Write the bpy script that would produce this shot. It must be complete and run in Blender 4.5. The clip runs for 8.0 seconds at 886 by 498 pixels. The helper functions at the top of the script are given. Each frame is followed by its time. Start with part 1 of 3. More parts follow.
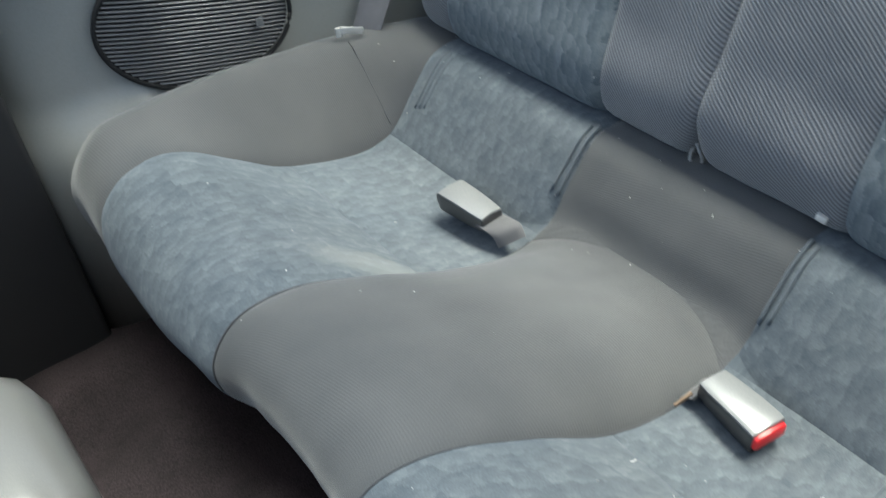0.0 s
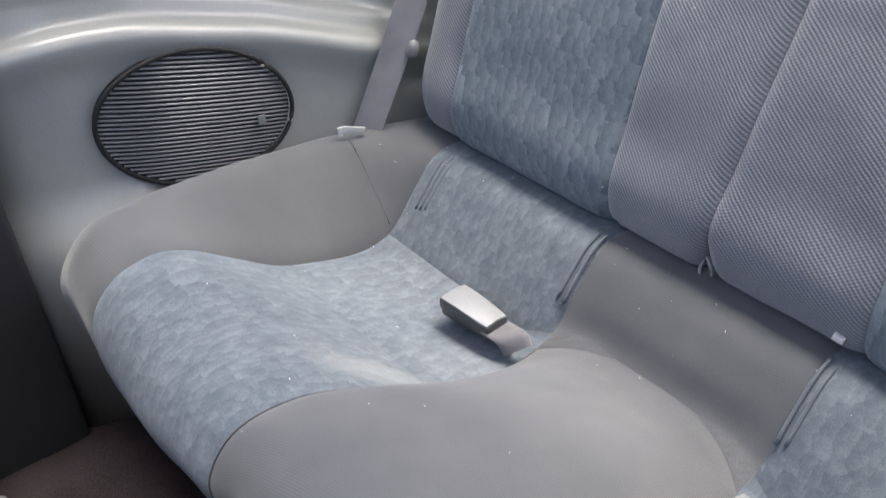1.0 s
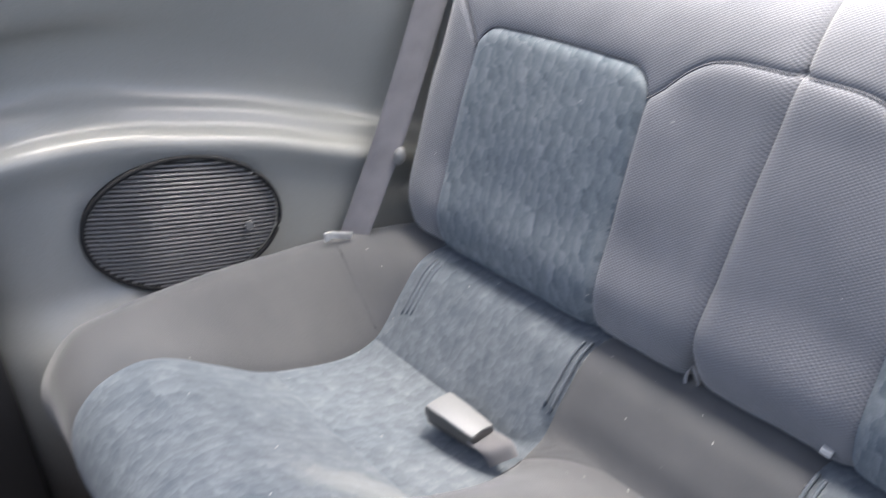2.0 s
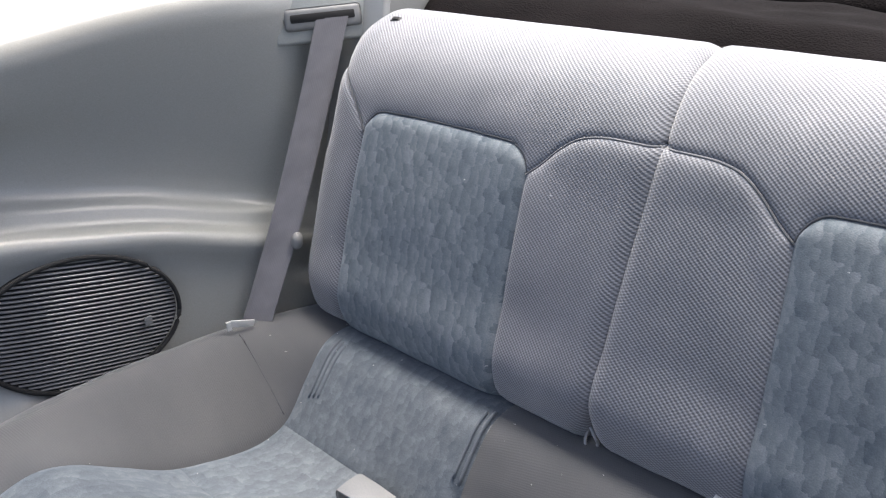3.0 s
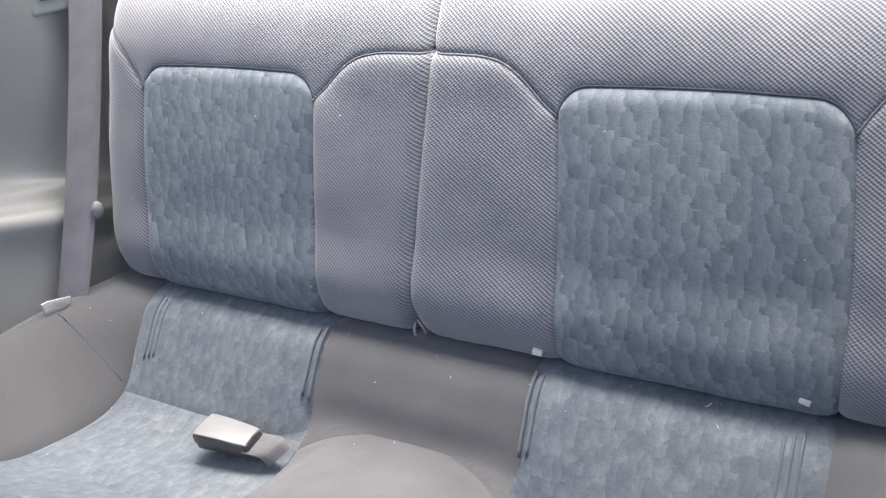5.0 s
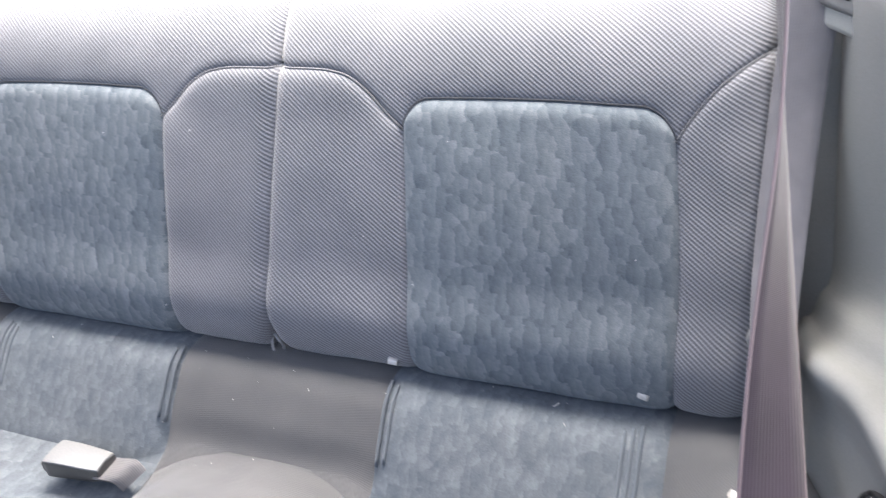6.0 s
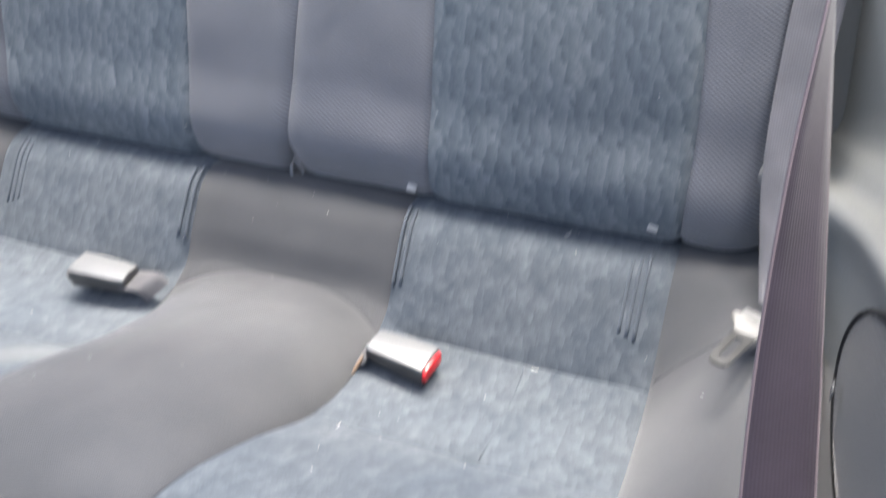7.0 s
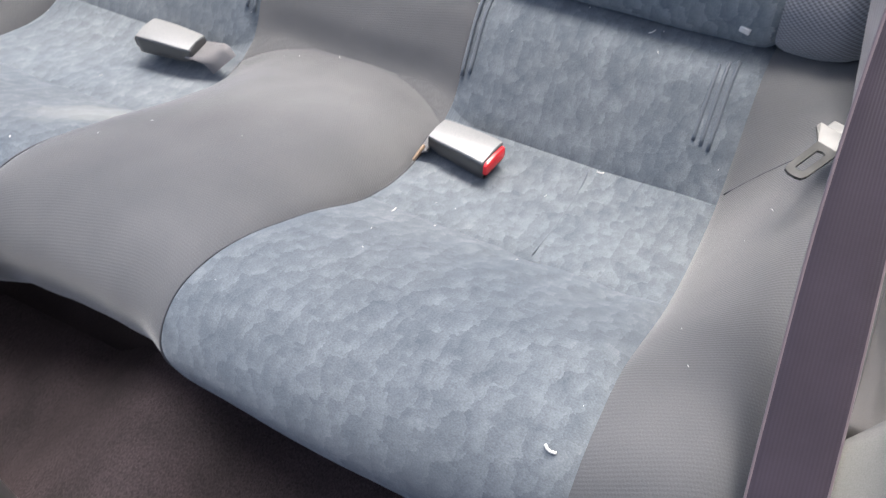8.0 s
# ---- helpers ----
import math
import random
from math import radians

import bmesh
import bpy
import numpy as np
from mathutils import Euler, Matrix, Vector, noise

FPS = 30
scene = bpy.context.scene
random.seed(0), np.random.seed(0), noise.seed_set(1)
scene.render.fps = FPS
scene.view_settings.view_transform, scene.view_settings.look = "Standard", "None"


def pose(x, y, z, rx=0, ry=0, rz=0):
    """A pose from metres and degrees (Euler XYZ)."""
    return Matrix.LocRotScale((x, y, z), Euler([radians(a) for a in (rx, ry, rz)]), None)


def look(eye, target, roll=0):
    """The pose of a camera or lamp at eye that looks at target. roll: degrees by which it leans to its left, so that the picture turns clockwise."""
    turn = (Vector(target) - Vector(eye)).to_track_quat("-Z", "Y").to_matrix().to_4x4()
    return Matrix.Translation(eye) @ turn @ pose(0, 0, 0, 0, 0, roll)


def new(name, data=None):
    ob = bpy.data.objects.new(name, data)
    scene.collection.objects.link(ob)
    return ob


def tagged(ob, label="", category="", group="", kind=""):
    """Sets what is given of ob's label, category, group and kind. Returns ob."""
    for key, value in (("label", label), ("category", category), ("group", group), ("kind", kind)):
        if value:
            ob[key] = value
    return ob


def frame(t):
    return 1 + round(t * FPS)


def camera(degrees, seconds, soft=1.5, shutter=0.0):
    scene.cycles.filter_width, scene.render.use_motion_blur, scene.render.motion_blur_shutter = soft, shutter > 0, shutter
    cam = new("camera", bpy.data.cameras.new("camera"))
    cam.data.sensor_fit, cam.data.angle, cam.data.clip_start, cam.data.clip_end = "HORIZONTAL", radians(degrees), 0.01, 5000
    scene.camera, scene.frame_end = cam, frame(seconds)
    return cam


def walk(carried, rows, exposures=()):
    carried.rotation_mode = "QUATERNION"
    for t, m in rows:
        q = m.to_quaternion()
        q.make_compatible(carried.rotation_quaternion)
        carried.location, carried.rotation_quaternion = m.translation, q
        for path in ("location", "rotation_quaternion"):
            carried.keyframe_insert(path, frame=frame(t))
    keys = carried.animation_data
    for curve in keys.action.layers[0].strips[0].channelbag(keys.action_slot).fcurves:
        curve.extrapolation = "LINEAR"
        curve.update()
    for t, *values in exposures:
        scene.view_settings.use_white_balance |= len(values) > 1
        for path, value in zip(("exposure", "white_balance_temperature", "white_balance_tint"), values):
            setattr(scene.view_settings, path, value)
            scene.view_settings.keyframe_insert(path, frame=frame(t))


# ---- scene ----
cam = camera(52.71, 8.0, soft=1.2, shutter=0.5)
PATH = [
    (0, 0.5100, -0.7150, 0.9920, 57.15, -39.74, -6.76),
    (0.3, 0.4874, -0.7179, 0.9912, 57.55, -38.34, -6.28),
    (0.5, 0.4740, -0.7210, 0.9910, 56.17, -38.28, -5.25),
    (0.8, 0.4594, -0.7275, 0.9940, 54.55, -35.84, -3.87),
    (1, 0.4560, -0.7310, 1.0040, 53.87, -34.60, -3.47),
    (1.2, 0.4564, -0.7326, 1.0224, 53.74, -33.91, -2.85),
    (1.5, 0.4570, -0.7330, 1.0410, 51.44, -30.86, -2.12),
    (1.8, 0.4544, -0.7295, 1.0293, 52.67, -29.98, -2.31),
    (2, 0.4530, -0.7170, 1.0230, 52.89, -28.93, -3.00),
    (2.2, 0.4670, -0.6870, 1.0290, 51.21, -27.32, -3.17),
    (3.3, 0.4850, -0.7300, 1.0490, 45.07, -25.32, -4.51),
    (3.5, 0.4760, -0.7600, 1.0490, 42.84, -25.99, -3.86),
    (3.8, 0.4861, -0.7584, 1.0490, 39.71, -29.40, -4.65),
    (4, 0.4980, -0.7560, 1.0490, 36.39, -29.07, -5.42),
    (4.1, 0.5034, -0.7546, 1.0515, 35.31, -29.38, -5.81),
    (4.2, 0.5080, -0.7540, 1.0540, 35.02, -30.14, -7.07),
    (5.3, 0.5400, -0.7840, 1.0460, 32.53, -29.99, -9.79),
    (5.5, 0.5540, -0.7720, 1.0280, 30.48, -29.94, -8.94),
    (5.8, 0.5724, -0.7736, 1.0299, 26.89, -28.49, -7.43),
    (6, 0.5770, -0.7770, 1.0370, 24.96, -29.36, -6.85),
    (6.2, 0.5768, -0.7831, 1.0536, 23.69, -31.03, -6.74),
    (6.5, 0.5740, -0.8000, 1.0730, 22.25, -33.11, -5.75),
    (6.7, 0.5597, -0.8176, 1.0658, 22.87, -35.97, -4.45),
    (7, 0.5370, -0.8470, 1.0320, 23.37, -38.47, -3.42),
    (7.1, 0.5373, -0.8557, 1.0163, 24.82, -40.07, -4.15),
    (7.5, 0.5420, -0.8740, 0.9730, 26.61, -43.04, -2.72),
    (7.7, 0.5451, -0.8669, 0.9772, 28.38, -46.18, -2.98),
    (8, 0.5500, -0.8400, 0.9930, 31.35, -49.88, -4.26),
]
# seconds, eye x y z, yaw to the left of +y, pitch up, roll


def eye_pose(x, y, z, yaw, pitch, roll):
    turn = Euler((0, 0, radians(yaw))).to_matrix() @ Euler((radians(90 + pitch), 0, 0)).to_matrix() @ Euler((0, 0, radians(roll))).to_matrix()
    return Matrix.Translation((x, y, z)) @ turn.to_4x4()


# seconds, stops, kelvin, tint
LOOKS = [(0.0, 1.85, 6600, -6), (0.4, 2.03, 6620, 4), (1.0, 2.14, 6750, 8), (1.5, 2.3, 6800, 9), (2.0, 2.2, 6800, 9), (3.5, 1.85, 6800, 9), (4.0, 2.12, 6820, 10), (5.5, 2.44, 6920, 10), (6.0, 2.6, 6850, 10), (6.5, 2.66, 6850, 10), (7.0, 2.4, 6750, 8), (7.5, 2.41, 6780, 8), (8.0, 2.3, 6780, 9)]
walk(cam, [(t, eye_pose(*row)) for t, *row in PATH], LOOKS)
# ---- light ----
world = bpy.data.worlds.new("sky")
scene.world = world
world.use_nodes = True
wn = world.node_tree.nodes
sky = wn.new("ShaderNodeTexSky")
sky.sky_type, sky.sun_disc = "NISHITA", False
sky.sun_elevation, sky.sun_rotation = radians(72), radians(0)
sky.air_density, sky.dust_density, sky.ozone_density = 0.8, 6.0, 0.5
world.node_tree.links.new(sky.outputs["Color"], wn["Background"].inputs["Color"])
wn["Background"].inputs["Strength"].default_value = 0.15
sun = new("sun", bpy.data.lights.new("sun", "SUN"))
sun.data.energy, sun.data.angle, sun.data.color = 3.2, radians(50), (0.97, 0.985, 1.0)
sun.matrix_world = look((0.0, 0.26, 1.0), (0, 0, 0))


# ---- materials ----
def material(name):
    m = bpy.data.materials.new(name)
    m.use_nodes = True
    return m, m.node_tree.nodes, m.node_tree.links, m.node_tree.nodes["Principled BSDF"]


def node(ns, kind, **inputs):
    n = ns.new(kind)
    for key, value in inputs.items():
        n.inputs[key.replace("_", " ")].default_value = value
    return n


def ramp(ns, ls, fac, stops):
    r = ns.new("ShaderNodeValToRGB")
    while len(r.color_ramp.elements) < len(stops):
        r.color_ramp.elements.new(0.5)
    for e, (p, c) in zip(r.color_ramp.elements, stops):
        e.position, e.color = p, (*c, 1)
    ls.new(fac, r.inputs["Fac"])
    return r.outputs["Color"]


def mixed(ns, ls, a, b, fac, kind="MIX"):
    m = ns.new("ShaderNodeMix")
    m.data_type, m.blend_type = "RGBA", kind
    for sock, v in ((m.inputs["Factor"], fac), (m.inputs["A"], a), (m.inputs["B"], b)):
        if isinstance(v, (int, float)):
            sock.default_value = v
        elif isinstance(v, tuple):
            sock.default_value = (*v, 1)
        else:
            ls.new(v, sock)
    return m.outputs["Result"]


def bump(ns, ls, p, height, strength, distance, normal=None):
    b = ns.new("ShaderNodeBump")
    b.inputs["Strength"].default_value, b.inputs["Distance"].default_value = strength, distance
    ls.new(height, b.inputs["Height"])
    if normal:
        ls.new(normal, b.inputs["Normal"])
    ls.new(b.outputs["Normal"], p.inputs["Normal"])
    return b.outputs["Normal"]


def twill(name, base, pitch, turn, contrast, relief, rough=0.95):
    """Ribbed grey seat cloth: diagonal cords at real pitch, lint and faint soiling."""
    m, ns, ls, p = material(name)
    uv = ns.new("ShaderNodeUVMap")
    mp = ns.new("ShaderNodeMapping")
    mp.inputs["Rotation"].default_value = (0, 0, radians(turn))
    ls.new(uv.outputs["UV"], mp.inputs["Vector"])
    wave = ns.new("ShaderNodeTexWave")
    wave.wave_profile = "SIN"
    wave.inputs["Scale"].default_value = 0.314 / pitch
    wave.inputs["Distortion"].default_value = 0.6
    wave.inputs["Detail"].default_value = 1.0
    wave.inputs["Detail Scale"].default_value = 3.0
    ls.new(mp.outputs["Vector"], wave.inputs["Vector"])
    big = node(ns, "ShaderNodeTexNoise", Scale=9.0, Detail=4.0)
    ls.new(uv.outputs["UV"], big.inputs["Vector"])
    fine = node(ns, "ShaderNodeTexNoise", Scale=900.0, Detail=2.0)
    ls.new(uv.outputs["UV"], fine.inputs["Vector"])
    # a second set of cords crosses the first, so the weave reads as rows of dots
    mp2 = ns.new("ShaderNodeMapping")
    mp2.inputs["Rotation"].default_value = (0, 0, radians(turn - 107))
    ls.new(uv.outputs["UV"], mp2.inputs["Vector"])
    weft = ns.new("ShaderNodeTexWave")
    weft.inputs["Scale"].default_value = 0.314 / (pitch * 1.35)
    weft.inputs["Distortion"].default_value = 0.4
    ls.new(mp2.outputs["Vector"], weft.inputs["Vector"])
    weave = mixed(ns, ls, wave.outputs["Color"], weft.outputs["Color"], 0.62)
    dark = tuple(c * (1 - contrast) for c in base)
    light = tuple(c * (1 + contrast) for c in base)
    col = ramp(ns, ls, weave, [(0.1, dark), (0.9, light)])
    soil = ramp(ns, ls, big.outputs["Fac"], [(0.3, (0.86, 0.86, 0.86)), (0.7, (1.1, 1.08, 1.06))])
    col = mixed(ns, ls, col, soil, 1.0, "MULTIPLY")
    grain = ramp(ns, ls, fine.outputs["Fac"], [(0.3, (0.8, 0.8, 0.8)), (0.7, (1.15, 1.15, 1.15))])
    col = mixed(ns, ls, col, grain, 0.7, "MULTIPLY")
    ls.new(col, p.inputs["Base Color"])
    p.inputs["Roughness"].default_value = rough
    p.inputs["Specular IOR Level"].default_value = 0.25
    p.inputs["Sheen Weight"].default_value = 0.35
    p.inputs["Sheen Roughness"].default_value = 0.45
    n1 = bump(ns, ls, p, weave, relief, 0.0014)
    bump(ns, ls, p, fine.outputs["Fac"], 0.3, 0.0006, n1)
    return m


def velour(name, dark, mid, light, cell, blocky, fuzz, shake, drift, stain=False):
    """Blue plush with a mottled pattern of small crossed strokes."""
    m, ns, ls, p = material(name)
    uv = ns.new("ShaderNodeUVMap")
    warp = node(ns, "ShaderNodeTexNoise", Scale=55.0, Detail=2.0)
    ls.new(uv.outputs["UV"], warp.inputs["Vector"])
    pile = node(ns, "ShaderNodeTexNoise", Scale=330.0, Detail=2.0)
    ls.new(uv.outputs["UV"], pile.inputs["Vector"])
    off, at = None, uv.outputs["UV"]
    for source, far in ((warp, shake), (pile, 0.0042)):
        off = ns.new("ShaderNodeVectorMath")
        off.operation = "MULTIPLY_ADD"
        off.inputs[1].default_value = (far, far, 0)
        ls.new(source.outputs["Color"], off.inputs[0])
        ls.new(at, off.inputs[2])
        at = off.outputs[0]
    # lapped strokes: every cell fades from a pale edge to a dark one
    laps = []
    for size, rx in ((1.0, 0.95), (0.5, 1.0)):
        v = ns.new("ShaderNodeTexVoronoi")
        v.distance, v.feature = "CHEBYCHEV", "F1"
        v.inputs["Scale"].default_value = 1 / (cell * size)
        v.inputs["Randomness"].default_value = rx
        ls.new(off.outputs[0], v.inputs["Vector"])
        loc = ns.new("ShaderNodeVectorMath")
        loc.operation = "SUBTRACT"
        ls.new(off.outputs[0], loc.inputs[0])
        ls.new(v.outputs["Position"], loc.inputs[1])
        dot = ns.new("ShaderNodeVectorMath")
        dot.operation = "DOT_PRODUCT"
        dot.inputs[1].default_value = (0.9 / (cell * size), 0.25 / (cell * size), 0)
        ls.new(loc.outputs[0], dot.inputs[0])
        tone = ns.new("ShaderNodeSeparateColor")
        ls.new(v.outputs["Color"], tone.inputs["Color"])
        both = ns.new("ShaderNodeMath")
        both.operation = "MULTIPLY_ADD"
        both.inputs[1].default_value = 0.6
        ls.new(tone.outputs[0], both.inputs[0])
        ls.new(dot.outputs["Value"], both.inputs[2])
        laps.append(both)
    nap = node(ns, "ShaderNodeTexNoise", Scale=38.0, Detail=6.0, Roughness=0.7)
    ls.new(uv.outputs["UV"], nap.inputs["Vector"])
    wide = node(ns, "ShaderNodeTexNoise", Scale=7.0, Detail=3.0)
    ls.new(uv.outputs["UV"], wide.inputs["Vector"])
    fac = ns.new("ShaderNodeValue")
    fac.outputs[0].default_value = 0.5 - drift / 2 - blocky * 0.42
    for source, weight in ((nap.outputs["Fac"], drift), (laps[0].outputs[0], blocky), (laps[1].outputs[0], blocky * 0.4)):
        add = ns.new("ShaderNodeMath")
        add.operation = "MULTIPLY_ADD"
        add.inputs[1].default_value = weight
        ls.new(source, add.inputs[0])
        ls.new(fac.outputs[0], add.inputs[2])
        fac = add
    col = ramp(ns, ls, fac.outputs[0], [(0.28, dark), (0.5, mid), (0.74, light)])
    soil = ramp(ns, ls, wide.outputs["Fac"], [(0.3, (0.85, 0.87, 0.9)), (0.7, (1.12, 1.1, 1.08))])
    col = mixed(ns, ls, col, soil, 1.0, "MULTIPLY")
    fine = node(ns, "ShaderNodeTexNoise", Scale=700.0, Detail=2.0)
    ls.new(uv.outputs["UV"], fine.inputs["Vector"])
    grain = ramp(ns, ls, fine.outputs["Fac"], [(0.3, (0.75, 0.75, 0.75)), (0.7, (1.2, 1.2, 1.2))])
    col = mixed(ns, ls, col, grain, 0.6, "MULTIPLY")
    if stain:
        # a dried pale spill along the edge of one bucket
        mp = ns.new("ShaderNodeMapping")
        mp.vector_type = "TEXTURE"
        mp.inputs["Location"].default_value = (-0.172, 0.478, 0)
        mp.inputs["Rotation"].default_value = (0, 0, radians(112))
        mp.inputs["Scale"].default_value = (0.07, 0.032, 1)
        ls.new(off.outputs[0], mp.inputs["Vector"])
        ln = ns.new("ShaderNodeVectorMath")
        ln.operation = "LENGTH"
        ls.new(mp.outputs["Vector"], ln.inputs[0])
        rag = ns.new("ShaderNodeMath")
        rag.operation = "MULTIPLY_ADD"
        rag.inputs[1].default_value = 1.6
        ls.new(nap.outputs["Fac"], rag.inputs[0])
        ls.new(ln.outputs["Value"], rag.inputs[2])
        half = ns.new("ShaderNodeMath")
        half.operation = "DIVIDE"
        half.inputs[1].default_value = 2.0
        ls.new(rag.outputs[0], half.inputs[0])
        mask = ramp(ns, ls, half.outputs[0], [(0.35, (0.27, 0.27, 0.27)), (0.75, (0.18, 0.18, 0.18)), (0.95, (0, 0, 0))])
        col = mixed(ns, ls, col, (0.42, 0.42, 0.39), mask)
    ls.new(col, p.inputs["Base Color"])
    p.inputs["Roughness"].default_value = 1.0
    p.inputs["Specular IOR Level"].default_value = 0.1
    p.inputs["Sheen Weight"].default_value = fuzz
    p.inputs["Sheen Roughness"].default_value = 0.5
    p.inputs["Sheen Tint"].default_value = (0.75, 0.85, 1.0, 1)
    n1 = bump(ns, ls, p, nap.outputs["Fac"], 0.2, 0.002)
    bump(ns, ls, p, fine.outputs["Fac"], 0.35, 0.0008, n1)
    return m


def plastic(name, base, rough, grain=0.0003, spread=0.12, scale=1.0, spec=0.5, vary=0.07):
    """Moulded trim: fine leather grain, scuffs, uneven gloss."""
    m, ns, ls, p = material(name)
    tc = ns.new("ShaderNodeTexCoord")
    fine = node(ns, "ShaderNodeTexNoise", Scale=800.0 * scale, Detail=3.0)
    big = node(ns, "ShaderNodeTexNoise", Scale=11.0, Detail=2.0)
    for n in (fine, big):
        ls.new(tc.outputs["Object"], n.inputs["Vector"])
    lo, hi = tuple(c * (1 - vary) for c in base), tuple(c * (1 + vary) for c in base)
    speck = ramp(ns, ls, fine.outputs["Fac"], [(0.3, (0.9, 0.9, 0.9)), (0.7, (1.08, 1.08, 1.08))])
    ls.new(mixed(ns, ls, ramp(ns, ls, big.outputs["Fac"], [(0.2, lo), (0.8, hi)]), speck, 1.0, "MULTIPLY"), p.inputs["Base Color"])
    r = ns.new("ShaderNodeMapRange")
    r.inputs["From Min"].default_value, r.inputs["From Max"].default_value = 0.3, 0.7
    r.inputs["To Min"].default_value, r.inputs["To Max"].default_value = rough - spread / 2, rough + spread / 2
    ls.new(big.outputs["Fac"], r.inputs["Value"])
    ls.new(r.outputs["Result"], p.inputs["Roughness"])
    p.inputs["Specular IOR Level"].default_value = spec
    if grain:
        bump(ns, ls, p, fine.outputs["Fac"], 0.18, grain)
    return m


def webbing(name, base):
    """Woven belt: fine cross ribs and a herringbone along its length."""
    m, ns, ls, p = material(name)
    uv = ns.new("ShaderNodeUVMap")
    rib = ns.new("ShaderNodeTexWave")
    rib.bands_direction = "Y"
    rib.inputs["Scale"].default_value = 0.314 / 0.0012
    ls.new(uv.outputs["UV"], rib.inputs["Vector"])
    cord = ns.new("ShaderNodeTexWave")
    cord.bands_direction = "X"
    cord.inputs["Scale"].default_value = 0.314 / 0.0026
    ls.new(uv.outputs["UV"], cord.inputs["Vector"])
    big = node(ns, "ShaderNodeTexNoise", Scale=25.0, Detail=4.0)
    ls.new(uv.outputs["UV"], big.inputs["Vector"])
    both = mixed(ns, ls, rib.outputs["Color"], cord.outputs["Color"], 0.75)
    col = ramp(ns, ls, both, [(0.2, tuple(c * 0.93 for c in base)), (0.8, tuple(c * 1.07 for c in base))])
    soil = ramp(ns, ls, big.outputs["Fac"], [(0.3, (0.85, 0.85, 0.85)), (0.7, (1.12, 1.1, 1.1))])
    ls.new(mixed(ns, ls, col, soil, 1.0, "MULTIPLY"), p.inputs["Base Color"])
    p.inputs["Roughness"].default_value = 0.6
    p.inputs["Specular IOR Level"].default_value = 0.2
    p.inputs["Sheen Weight"].default_value = 0.2
    bump(ns, ls, p, both, 0.4, 0.0005)
    return m


def carpet(name, base):
    m, ns, ls, p = material(name)
    tc = ns.new("ShaderNodeTexCoord")
    fine = node(ns, "ShaderNodeTexNoise", Scale=450.0, Detail=3.0)
    big = node(ns, "ShaderNodeTexNoise", Scale=12.0, Detail=5.0)
    for n in (fine, big):
        ls.new(tc.outputs["Object"], n.inputs["Vector"])
    a = ramp(ns, ls, fine.outputs["Fac"], [(0.3, tuple(c * 0.6 for c in base)), (0.7, tuple(c * 1.4 for c in base))])
    b = ramp(ns, ls, big.outputs["Fac"], [(0.3, (0.75, 0.75, 0.75)), (0.7, (1.25, 1.2, 1.2))])
    ls.new(mixed(ns, ls, a, b, 1.0, "MULTIPLY"), p.inputs["Base Color"])
    p.inputs["Roughness"].default_value = 1.0
    p.inputs["Specular IOR Level"].default_value = 0.1
    bump(ns, ls, p, fine.outputs["Fac"], 0.8, 0.003)
    return m


def simple(name, base, rough, metal=0.0):
    m, ns, ls, p = material(name)
    tc = ns.new("ShaderNodeTexCoord")
    big = node(ns, "ShaderNodeTexNoise", Scale=60.0, Detail=4.0)
    ls.new(tc.outputs["Object"], big.inputs["Vector"])
    ls.new(ramp(ns, ls, big.outputs["Fac"], [(0.3, tuple(c * 0.85 for c in base)), (0.7, tuple(min(1, c * 1.12) for c in base))]), p.inputs["Base Color"])
    p.inputs["Roughness"].default_value, p.inputs["Metallic"].default_value = rough, metal
    return m


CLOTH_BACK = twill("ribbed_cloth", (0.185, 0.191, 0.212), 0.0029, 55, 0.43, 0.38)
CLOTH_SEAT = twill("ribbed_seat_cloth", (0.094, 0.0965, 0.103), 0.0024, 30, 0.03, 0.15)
PLUSH_BACK = velour("blue_plush", (0.09, 0.112, 0.13), (0.15, 0.172, 0.19), (0.23, 0.252, 0.268), 0.0165, 0.21, 0.2, 0.004, 0.26)
PLUSH_SEAT = velour("worn_blue_plush", (0.067, 0.08, 0.094), (0.114, 0.13, 0.147), (0.2, 0.218, 0.236), 0.0155, 0.1, 0.16, 0.006, 0.46, stain=True)
TRIM = plastic("grey_trim", (0.285, 0.286, 0.275), 0.27, grain=0.0, spread=0.0, vary=0.015)
TRIM_DARK = plastic("dark_trim", (0.03, 0.03, 0.032), 0.55)
GRILLE = plastic("grille_plastic", (0.155, 0.155, 0.159), 0.22, grain=0.0, spread=0.06, spec=1.0)
BUCKLE = plastic("buckle_plastic", (0.025, 0.025, 0.027), 0.3, grain=0.00006, spread=0.08, spec=1.0)
COVER = plastic("sky_lit_buckle_plastic", (0.2, 0.205, 0.21), 0.27, grain=0.00003, spread=0.0, spec=1.0, vary=0.02)
CHANNEL = plastic("belt_channel_plastic", (0.22, 0.225, 0.225), 0.35)
CONSOLE = plastic("console_plastic", (0.09, 0.09, 0.09), 0.3)
BELT = webbing("belt_webbing", (0.165, 0.162, 0.175))
BELT_PALE = webbing("pale_belt_webbing", (0.125, 0.124, 0.13))
BELT_DARK = webbing("dark_belt_webbing", (0.034, 0.027, 0.039))
SEAL = plastic("reddish_rubber", (0.03, 0.013, 0.012), 0.8, spec=0.1)
PAVING = carpet("paving", (0.35, 0.34, 0.33))
SHADED_CLOTH = carpet("shaded_cargo_cloth", (0.003, 0.0022, 0.0026))
SELVAGE = webbing("belt_selvage", (0.15, 0.12, 0.135))
